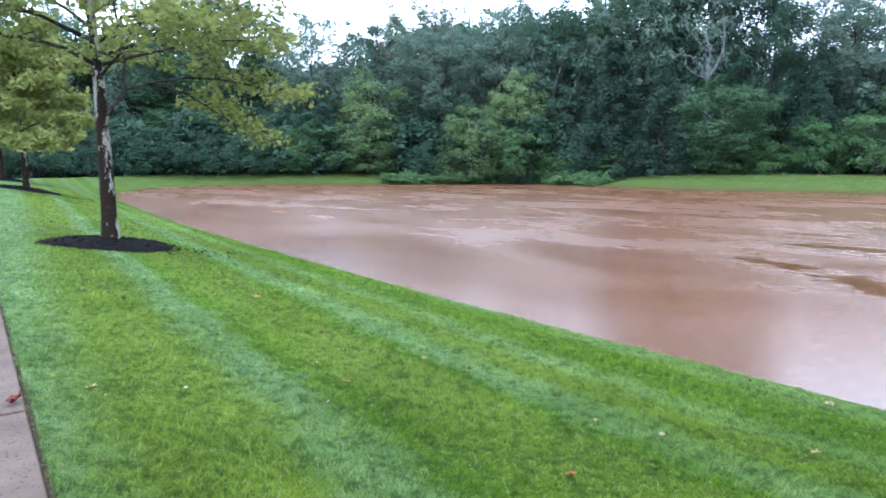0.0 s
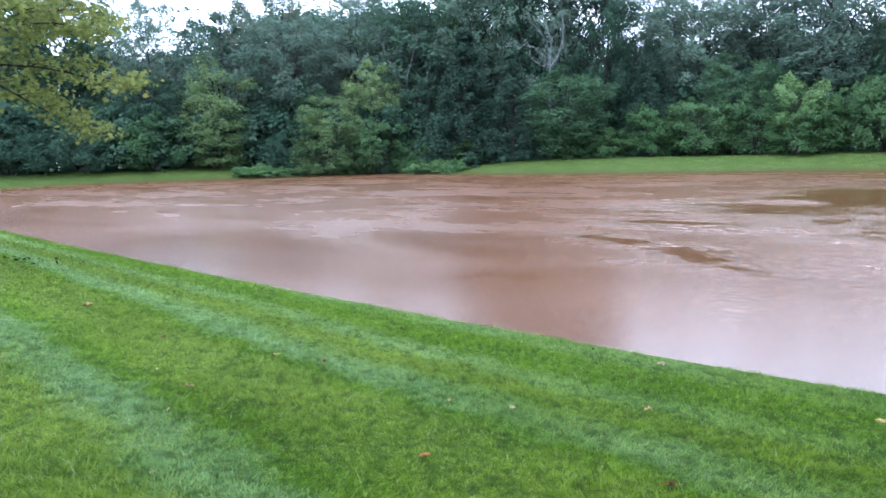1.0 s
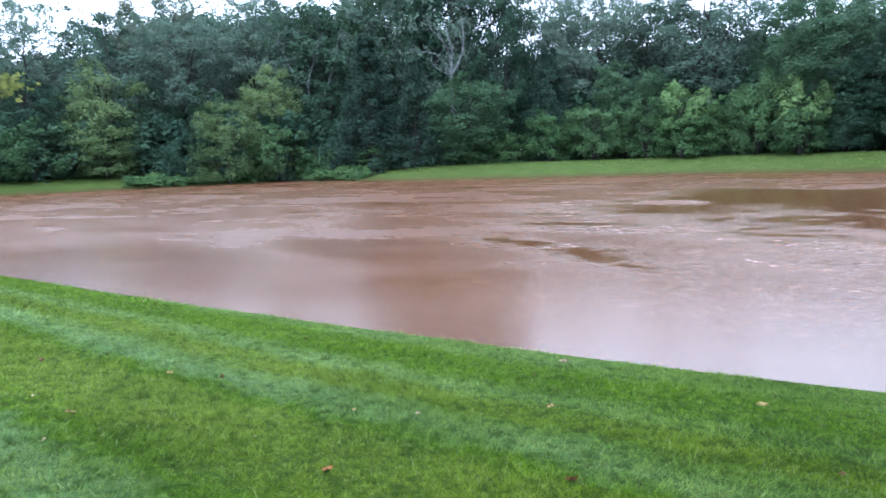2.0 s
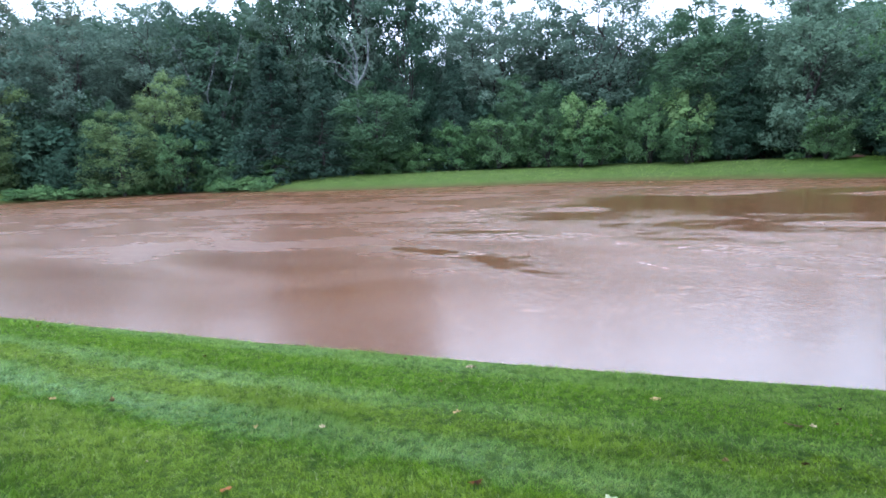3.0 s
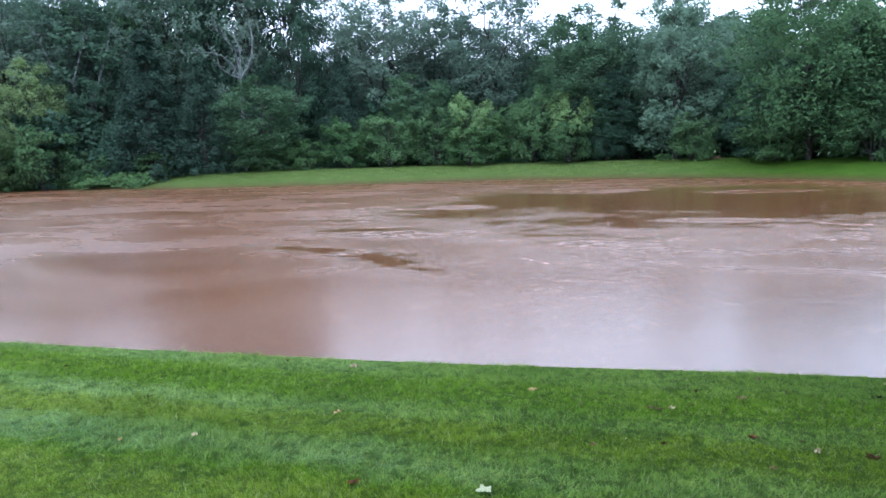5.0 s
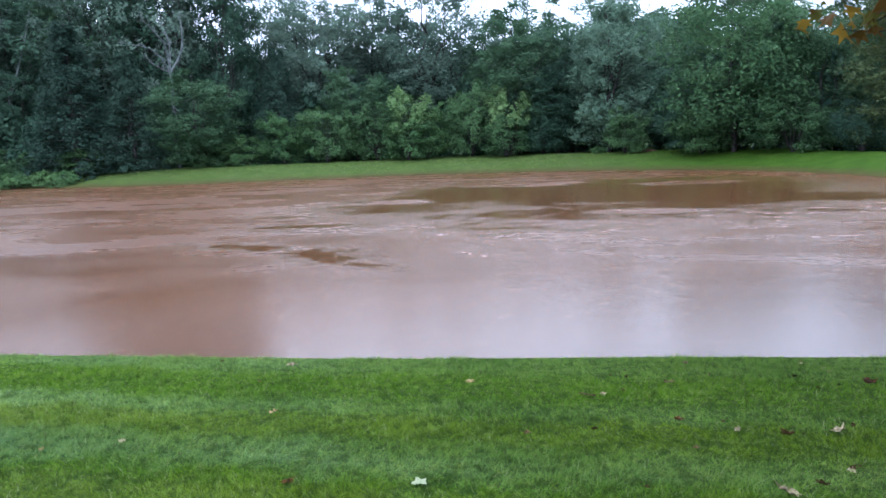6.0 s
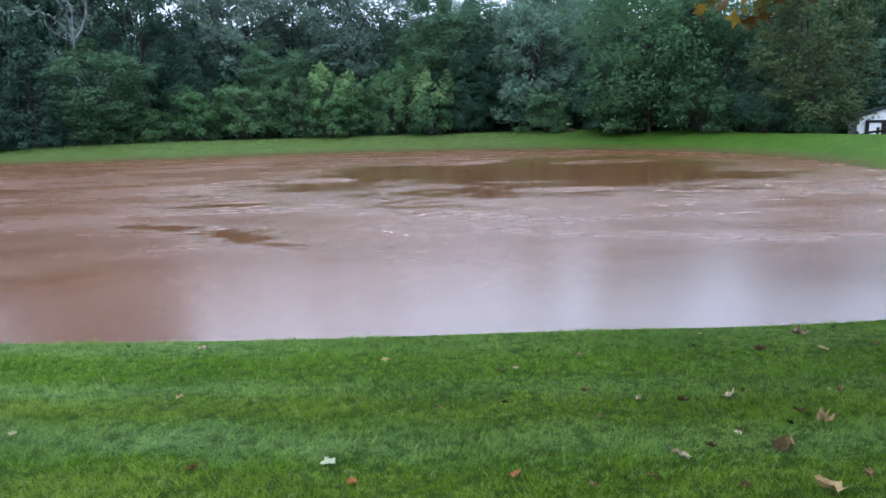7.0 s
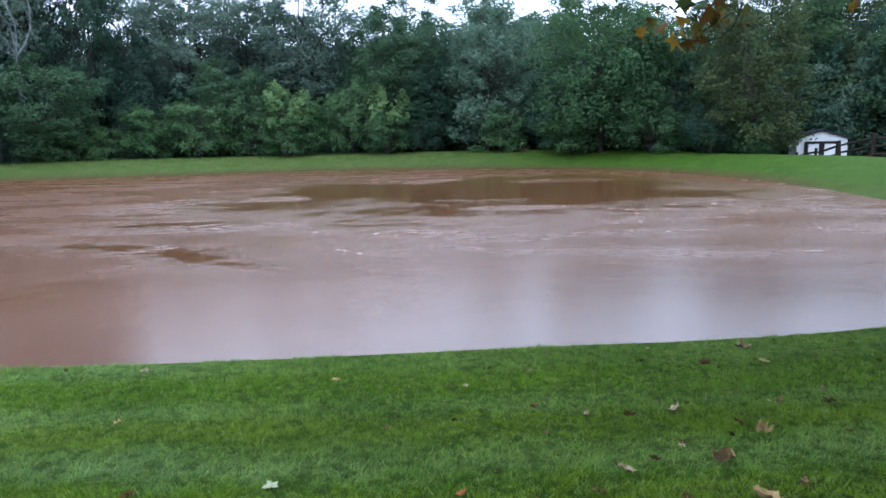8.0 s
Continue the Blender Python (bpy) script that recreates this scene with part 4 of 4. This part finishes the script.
put(sycamore(9, 7.0, 0.17, ROUND_LIMBS, 0.26, 20, simple=True, label="distant young sycamore along the lawn's edge"), -55, 4.0, turn=70)
# crown out of view, its leaves enlarged and packed to shade the lawn
OVER_LIMBS = [(3.4 + 0.2 * k, 120 + 137.5 * k, 6.8 - 0.14 * k, 1.2 + 0.10 * k, 0.08) for k in range(22)]
over = put(sycamore(10, 8.6, 0.19, OVER_LIMBS, 0.60, 110, simple=True, label="sycamore overhanging the lawn with yellow autumn leaves"), 6.6, 2.9)


def hanging_branch(parent):
    """The low branch of the overhanging sycamore, whose leaves dip into view."""
    r = np.random.default_rng(4)
    base = np.array(parent.location)
    way = np.array([(6.55, 2.9, 2.8), (5.4, 3.6, 3.25), (4.1, 4.3, 3.1), (3.1, 4.65, 2.75), (2.53, 4.81, 2.47), (2.50, 4.86, 2.34), (2.51, 4.93, 2.23), (2.50, 5.0, 2.13), (2.43, 5.04, 2.06), (2.33, 5.09, 2.04), (2.22, 5.13, 2.06), (2.14, 5.15, 2.08)]) - base
    V, F = [], []
    tube(V, F, way, [0.05, 0.04, 0.028, 0.016, 0.009, 0.007, 0.006, 0.0055, 0.005, 0.0045, 0.004, 0.003], 6)
    twigs = [[(2.54, 4.95, 2.36), (2.40, 5.01, 2.33), (2.27, 5.07, 2.30), (2.15, 5.12, 2.26), (1.98, 5.19, 2.19)], [(2.49, 4.99, 2.22), (2.40, 5.04, 2.16), (2.32, 5.08, 2.11), (2.27, 5.10, 2.10)],
             [(2.57, 4.90, 2.49), (2.84, 4.78, 2.42), (3.07, 4.67, 2.31), (3.13, 4.65, 2.23)]]
    for twig in twigs:
        tube(V, F, np.array(twig) - base, [0.006, 0.005, 0.004, 0.003, 0.002][:len(twig)], 5)
    limb = part("limb", quick("limb", V, F, BARK_LIMB, True), None, parent)
    tones = {"gold": AUTUMN_LEAF, "brown": BROWN_LEAF, "olive": OLIVE_LEAF, "green": GREEN_LEAF}
    # place on the branch, breadth and tint of each leaf
    leaves = [(2.15, 5.15, 2.06, 0.15, "gold"), (2.33, 5.06, 2.21, 0.17, "brown"), (2.57, 4.97, 2.13, 0.14, "brown"), (2.38, 5.04, 2.18, 0.15, "olive"), (2.43, 5.02, 2.22, 0.13, "gold"), (2.28, 5.10, 2.13, 0.11, "olive"),
              (2.22, 5.13, 2.04, 0.12, "brown"), (2.31, 5.09, 2.06, 0.10, "brown"), (2.32, 5.10, 1.96, 0.11, "olive"), (1.92, 5.22, 2.11, 0.12, "gold"), (1.99, 5.19, 2.19, 0.13, "olive"), (2.06, 5.17, 2.17, 0.12, "brown"),
              (2.13, 5.13, 2.27, 0.13, "green"), (2.19, 5.10, 2.32, 0.12, "green"), (2.46, 4.99, 2.28, 0.14, "olive"), (2.56, 4.96, 2.25, 0.15, "olive"), (3.13, 4.66, 2.20, 0.14, "brown"), (2.40, 5.02, 2.30, 0.13, "brown")]
    for k in range(34):
        twig = twigs[k % 3]
        q = np.array(twig[r.integers(len(twig))]) + r.normal(0, 0.045, 3)
        leaves.append((*q, r.uniform(0.05, 0.10), ("olive", "brown", "green", "gold")[k % 4]))
    for x, y, z, size, tone in leaves:
        v, f = lobed_leaves(r, np.zeros((1, 3)), size, 1.6)
        v = v - v.mean(0)
        v[:, 2] -= 0.35 * np.abs(v[:, 0]) + 1.5 * v[:, 1] ** 2
        leaf = part("leaf", quick("leaf", v, f, tones[tone]), None, limb)
        leaf.location = np.array((x, y, z)) - base


hanging_branch(over)


def mulch_ring(x, y, rad, label):
    r = np.random.default_rng(int(abs(x) * 10))
    ob = tagged(new("mulch_ring"), label, "mulch", "mulch rings under the trees")
    ob.location = (x, y, 0)
    V, F = [], []
    rings, n = 9, 40
    edge = [rad * (1 + 0.05 * math.sin(3 * a + 1) + 0.03 * math.sin(7 * a)) for a in np.linspace(0, 2 * math.pi, n, False)]
    for i in range(rings):
        f = i / (rings - 1)
        for k in range(n):
            a = 2 * math.pi * k / n
            px, py = edge[k] * f * math.cos(a), edge[k] * f * math.sin(a)
            bump_z = 0.15 * (1 - f ** 2.2) + (r.normal(0, 0.012) if 0 < i < rings - 1 else 0)
            V.append((px, py, land_at(x + px, y + py) + bump_z - (0.02 if i == rings - 1 else 0) + 0.02))
    for i in range(rings - 1):
        for k in range(n):
            F.append((i * n + k, i * n + (k + 1) % n, (i + 1) * n + (k + 1) % n, (i + 1) * n + k))
    part("mound", quick("mound", V, F, MULCH, True), None, ob)
    # shredded bark, some of it strewn out over the grass
    m = 900
    a, f = r.random(m) * 2 * math.pi, np.sqrt(r.random(m))
    px, py = rad * f * np.cos(a), rad * f * np.sin(a)
    stray = np.arange(m) < 110
    px = np.where(stray, 0.6 + 1.6 * r.random(m) + 0.2 * r.normal(size=m), px)
    py = np.where(stray, rad * 0.55 + 2.0 * r.random(m) ** 1.5, py)
    f = np.hypot(px, py) / rad
    pz = land(x + px, y + py) + np.maximum(0.15 * (1 - np.minimum(f, 1) ** 2.2), 0.02) + 0.03
    c = np.stack([px, py, pz], 1)
    t = r.normal(size=(m, 3)) * [1, 1, 0.3]
    t /= np.linalg.norm(t, axis=1)[:, None]
    b = np.cross(t, [0, 0, 1]) + r.normal(0, 0.3, (m, 3))
    ln = (0.03 + 0.05 * r.random(m))[:, None]
    CV = np.stack([c - t * ln, c + b * ln * 0.25, c + t * ln, c - b * ln * 0.25], 1).reshape(-1, 3)
    chips = part("chips", quick("chips", CV, np.arange(4 * m).reshape(-1, 4), MULCH), None, ob, "shredded black bark")
    tagged(chips, kind="stuff")


mulch_ring(-16.0, 3.05, 1.4, "ring of black bark mulch round a tree")
mulch_ring(-38.6, 3.75, 1.6, "dark mulch ring under a farther tree")
mulch_ring(-55, 4.0, 1.6, "dark mulch ring under a distant tree")


# ---- shed and fence beyond the bank ----
WHITE_BOARD = plain("white_painted_boards", (0.50, 0.51, 0.52), 0.6, 9.0, 0.08, 0.004)
ROOF = plain("dark_grey_shingles", (0.014, 0.017, 0.021), 0.9, 14.0, 0.35, 0.01)
BLACK_PAINT = plain("black_painted_trim", (0.0119, 0.0119, 0.0132), 0.55, 20.0, 0.3, 0.003)
RAIL_WOOD = plain("weathered_rail_wood", (0.020, 0.016, 0.013), 0.85, 16.0, 0.4, 0.01)


for m in (ROOF, BLACK_PAINT, RAIL_WOOD):
    m.node_tree.nodes["Principled BSDF"].inputs["Specular IOR Level"].default_value = 0.08


def shed():
    ob = tagged(new("garden_shed"), "small white shed with dark gable roof and black door trim", "shed")
    x, y = 25.5, 43.35
    ob.location, ob.rotation_euler = (x, y, -1.58), (0, 0, radians(-20))
    w, d, h, top = 2.85, 3.4, 2.45, 2.95
    bm = bmesh.new()
    front = [(-w / 2, 0, 0), (w / 2, 0, 0), (w / 2, 0, h), (0, 0, top), (-w / 2, 0, h)]
    a = [bm.verts.new(v) for v in front]
    b = [bm.verts.new((v[0], d, v[2])) for v in front]
    bm.faces.new(a)
    bm.faces.new(b[::-1])
    for i in range(5):
        bm.faces.new((a[i], a[i - 1], b[i - 1], b[i]))
    bmesh.ops.recalc_face_normals(bm, faces=bm.faces)
    part("wall", bm, WHITE_BOARD, ob)
    pitch = math.atan2(top - h, w / 2)
    for s in (-1, 1):
        bm = box(bmesh.new(), s * (w / 4 + 0.08), d / 2, (h + top) / 2 + 0.04, (w / 2 + 0.2) / math.cos(pitch), d + 0.4, 0.09, 0.01, Matrix.Rotation(s * pitch, 4, "Y"))
        part("roof", bm, ROOF, ob)
    door = part("door", box(bmesh.new(), 0.0, -0.02, 1.12, 1.8, 0.05, 2.2, 0.01), WHITE_BOARD, ob, "white double door with black frame")
    for cx, cz, sx, sz in ((0, 2.22, 2.02, 0.16), (-0.90, 1.1, 0.22, 2.14), (0.90, 1.1, 0.22, 2.14), (0.0, 1.1, 0.32, 2.14), (-0.48, 0.75, 0.74, 0.1), (0.48, 0.75, 0.74, 0.1)):
        part("door_trim", box(bmesh.new(), cx, -0.065, cz, sx, 0.05, sz, 0.008), BLACK_PAINT, door)
    for s in (-1, 1):
        part("corner_board", box(bmesh.new(), s * (w / 2 - 0.02), -0.02, h / 2, 0.1, 0.05, h - 0.05, 0.008), WHITE_BOARD, ob)


shed()


def rail_fence():
    ob = tagged(new("rail_fence"), "weathered wooden split-rail fence behind the bank", "fence")
    r = np.random.default_rng(12)
    spots = [(27.6, 25.5, 0.05), (25.6, 29.0, 0.02), (23.9, 32.0, -0.05), (22.75, 34.1, -0.15), (23.0, 37.3, -0.55), (23.3, 40.2, -1.0), (23.5, 42.6, -1.3)]
    tops = []
    for x, y, z in spots:
        bm = box(bmesh.new(), x, y, z + 0.5, 0.15, 0.13, 1.75, 0.02, pose(0, 0, 0, r.normal(0, 1.5), r.normal(0, 1.5), r.uniform(0, 40)))
        part("post", bm, RAIL_WOOD, ob)
    for (xa, ya, za), (xb, yb, zb) in zip(spots, spots[1:]):
        for h in (0.28, 0.68, 1.10):
            V, F = [], []
            tube(V, F, bend(r, (xa, ya, za + h + r.normal(0, 0.02)), (xb, yb, zb + h + r.normal(0, 0.02)), 5, 0.02), [0.06, 0.07, 0.07, 0.065, 0.055], 6)
            part("rail", quick("rail", V, F, RAIL_WOOD), None, ob)


rail_fence()


def dirt_patch(x, y):
    ob = new("dirt_patch", quick("dirt_patch", [(0, 0, 0.16)] + [(0.75 * math.cos(a) * (1 + 0.2 * math.sin(3 * a)), 0.6 * math.sin(a), -0.05) for a in np.linspace(0, 6.28, 14, False)],
                                 [(0, 1 + k, 1 + (k + 1) % 14) for k in range(14)], plain("red_brown_dirt", (0.1320, 0.0660, 0.0396), 0.9, 12.0, 0.4, 0.02), True))
    ob.location = (x, y, land_at(x, y) + 0.02)
    tagged(ob, "small bare heap of reddish brown dirt", "dirt")


dirt_patch(8.0, 57.6)


# ---- fallen leaves ----
def fallen_leaf_meshes():
    r = np.random.default_rng(20)
    out = {}
    for tone, mat in FALLEN.items():
        out[tone] = []
        for k in range(8):
            a = np.linspace(-math.pi / 2, 1.5 * math.pi, 18, False)
            lobe = np.clip(0.36 + r.uniform(0.0, 0.09) * np.cos(5 * (a - math.pi / 2)) + 0.05 * r.normal(size=18), 0.2, 0.6)
            R = np.column_stack([lobe * np.cos(a) * r.uniform(0.45, 0.95), lobe * np.sin(a) * 1.15])
            fold, roll = (r.uniform(0.1, 0.35), r.uniform(0.0, 0.4)) if tone == "lime" else (r.uniform(0.2, 1.1), r.uniform(0.2, 1.3))
            V = [(0, 0, 0.02)]
            for f in (0.5, 1.0):
                for (px, py) in R * f:
                    z = fold * abs(px) * (0.6 + 0.6 * (py > 0)) + roll * py * py * f + (0.05 * r.normal() if f == 1.0 else 0.02 * r.normal())
                    V.append((px * (1 - 0.35 * fold * f), py * (1 - 0.25 * roll * f), 0.85 * z))
            F = []
            for i in range(18):
                j = (i + 1) % 18
                F += [(0, 1 + i, 1 + j), (1 + i, 19 + i, 19 + j), (1 + i, 19 + j, 1 + j)]
            out[tone].append(quick("fallen_leaf", V, F, mat, True))
    return out


LEAF_MESH = fallen_leaf_meshes()
LEAF_LABEL = {"tan": "dry tan sycamore leaf lying on the grass", "pale": "pale curled dry leaf lying on the grass", "rust": "rust-red curled leaf lying on the grass",
              "dark": "wet dark brown leaf lying on the grass", "lime": "pale green fallen leaf lying on the grass"}


def fallen_leaf(x, y, tone, size, rng):
    ob = new("fallen_leaf", LEAF_MESH[tone][rng.integers(8)])
    ob.matrix_basis = Matrix.LocRotScale((x, y, land_at(x, y) + 0.026), Euler((rng.normal(0, 0.16), rng.normal(0, 0.16) + (math.pi if rng.random() < 0.3 and tone != "lime" else 0), rng.uniform(0, 6.28))), (size, size * rng.uniform(0.7, 1), size))
    tagged(ob, LEAF_LABEL[tone], "leaf", "fallen leaves on the lawn")


rng = np.random.default_rng(33)
LARGE = [(-2.50, 6.55, 0.20, "pale"), (-0.53, 5.92, 0.20, "tan"), (0.49, 5.46, 0.17, "tan"), (1.09, 4.83, 0.15, "rust"), (1.71, 4.56, 0.16, "dark"), (2.06, 4.68, 0.17, "pale"), (2.80, 5.97, 0.20, "rust"), (3.44, 6.59, 0.20, "pale"), (3.36, 6.00, 0.18, "tan"), (2.36, 4.32, 0.17, "dark"), (2.42, 4.14, 0.19, "tan"), (1.96, 3.68, 0.25, "tan"), (1.40, 3.60, 0.20, "pale"), (-0.49, 3.52, 0.14, "lime"), (1.94, 3.14, 0.26, "tan"), (-8.85, 1.78, 0.17, "tan"), (-8.73, 3.44, 0.20, "tan")]
SMALL_EAST = [(1.44, 4.69, 0.13, "pale"), (2.19, 4.78, 0.10, "dark"), (1.85, 3.98, 0.10, "pale"), (1.61, 3.72, 0.11, "dark"), (1.19, 3.32, 0.10, "tan"), (1.48, 6.67, 0.12, "pale"), (1.20, 5.91, 0.13, "tan"), (2.20, 4.08, 0.10, "dark"), (3.19, 4.71, 0.13, "dark"), (2.21, 3.30, 0.11, "tan"), (3.92, 6.91, 0.10, "dark"), (3.85, 6.06, 0.12, "tan"), (4.22, 6.31, 0.10, "tan"), (2.85, 4.76, 0.10, "tan"), (2.29, 6.16, 0.08, "dark"), (2.35, 5.81, 0.08, "dark"), (2.55, 5.93, 0.09, "dark"), (0.62, 5.44, 0.08, "pale"), (0.50, 4.60, 0.09, "dark"), (-1.23, 3.47, 0.12, "rust"), (0.51, 3.35, 0.13, "rust"), (1.60, 3.23, 0.12, "rust"), (0.05, 4.41, 0.08, "tan"), (1.09, 4.25, 0.08, "tan"), (2.93, 4.11, 0.08, "tan"), (3.32, 5.04, 0.10, "pale"), (4.30, 5.84, 0.10, "dark"), (-0.67, 6.36, 0.07, "dark"), (-0.31, 3.26, 0.13, "rust"), (0.88, 3.20, 0.09, "tan")]
SMALL_WEST = [(-1.87, 4.71, 0.10, "tan"), (-3.27, 6.54, 0.08, "dark"), (-2.48, 5.76, 0.06, "tan"), (-2.43, 2.81, 0.11, "rust"), (-4.63, 3.89, 0.12, "tan"), (-5.14, 3.72, 0.10, "tan"), (-6.49, 3.30, 0.11, "tan"), (-4.62, 2.56, 0.10, "tan"), (-6.36, 3.87, 0.08, "dark"), (-9.29, 6.40, 0.08, "dark"), (-10.13, 6.61, 0.07, "dark"), (-7.52, 6.73, 0.07, "dark"), (-3.68, 4.85, 0.06, "dark"), (-2.57, 3.92, 0.10, "pale"), (-10.17, 4.91, 0.08, "dark"), (-7.55, 0.91, 0.12, "tan"), (-4.95, 0.76, 0.13, "tan"), (-10.74, 5.25, 0.08, "dark"), (-11.37, 3.91, 0.08, "dark"), (-9.60, 2.53, 0.12, "tan"), (-9.48, 6.57, 0.08, "dark")]
for x, y, size, tone in LARGE + SMALL_EAST + SMALL_WEST:
    fallen_leaf(x, y, tone, size, rng)
for k in range(46):
    fallen_leaf(rng.uniform(0.6, 5.2), rng.uniform(3.2, 6.9), ("dark", "tan", "pale", "dark")[k % 4], rng.uniform(0.03, 0.065), rng)
for k in range(44):
    x = rng.uniform(-15.5, -3)
    fallen_leaf(x, rng.uniform(0.8, 6.6), ("dark", "dark", "tan", "pale")[k % 4], rng.uniform(0.03, 0.065), rng)
maroon = LEAF_MESH["rust"][2].copy()
maroon.materials[0] = dead_leaf("maroon_leaf", (0.030, 0.008, 0.008), (0.105, 0.026, 0.024))
red = new("fallen_leaf", maroon)
red.matrix_basis = Matrix.LocRotScale((-4.76, 0.30, land_at(-4.76, 0.25) + 0.045), Euler((0.1, -0.1, 0.9)), (0.17, 0.15, 0.24))
tagged(red, "red-brown curled leaf lying on the sidewalk edge", "leaf")


# ---- grass ----
def grass(name, x0, x1, y0, y1, per_m2, height, width, seed):
    r = np.random.default_rng(seed)
    m = int((x1 - x0) * (y1 - y0) * per_m2)
    x, y = x0 + (x1 - x0) * r.random(m), y0 + (y1 - y0) * r.random(m)
    g = shore_gap(x, y)
    ok = (g > 0.02) & (y > walk_edge(x) + 0.015) & (np.hypot(x + 16.0, y - 3.05) > 1.32) & (np.hypot(x + 38.6, y - 3.75) > 1.5)
    x, y = x[ok], y[ok]
    m = len(x)
    z = land(x, y) - 0.005
    clump = np.sin(x * 13 + 2 * np.sin(y * 9)) * np.sin(y * 11 + 2 * np.sin(x * 7))
    h = height * (0.5 + 0.8 * r.random(m)) * (0.9 + 0.2 * np.sin(x * 2.1 + 3 * np.sin(y * 1.7))) * (1 + 0.35 * clump)
    a = r.random(m) * 2 * math.pi
    wx, wy = np.cos(a) * width, np.sin(a) * width
    lay = 0.2 * np.sign(np.sin(y * 3.6 + 0.6 * np.sin(x * 0.5)))
    lx, ly = h * (r.normal(0, 0.65, m) + lay), h * (r.normal(0, 0.65, m) + 0.25 * np.sin(x * 6 - y * 10))
    V = np.stack([np.stack([x - wx, y - wy, z], 1), np.stack([x + wx, y + wy, z], 1), np.stack([x + lx, y + ly, z + h], 1)], 1).reshape(-1, 3)
    ob = new(name, quick(name, V, np.arange(3 * m).reshape(-1, 3), BLADES))
    tagged(ob, "short mown green grass blades on the lawn", "grass", kind="stuff")


grass("grass", -5.0, 3.6, 2.0, 4.6, 10500, 0.031, 0.0026, 1)
grass("grass", -5.0, 6.4, 4.6, 7.7, 5000, 0.033, 0.0037, 2)
grass("grass", -9.0, -5.0, 0.2, 7.1, 4600, 0.034, 0.0040, 3)
grass("grass", -5.0, -2.5, 0.2, 2.0, 9500, 0.032, 0.0027, 4)
grass("grass", -5.0, 4.6, 2.0, 7.6, 800, 0.046, 0.0040, 12)
grass("grass", -9.0, -2.5, 0.4, 7.0, 700, 0.046, 0.0046, 13)
grass("grass", -2.5, 3.6, 0.2, 2.0, 1200, 0.036, 0.0070, 8)
grass("grass", -18.0, -9.0, 0.33, 7.4, 1300, 0.042, 0.0085, 5)
grass("grass", -50.0, -18.0, 0.33, 10.5, 200, 0.045, 0.0200, 6)
grass("grass", 3.6, 14.0, 0.2, 4.6, 700, 0.036, 0.0080, 7)
grass("grass", 6.4, 18.0, 4.6, 22.0, 200, 0.045, 0.0200, 9)
grass("grass", -46.0, 14.0, 52.5, 59.5, 10, 0.08, 0.03, 11)
build_sidewalk()
build_edging()
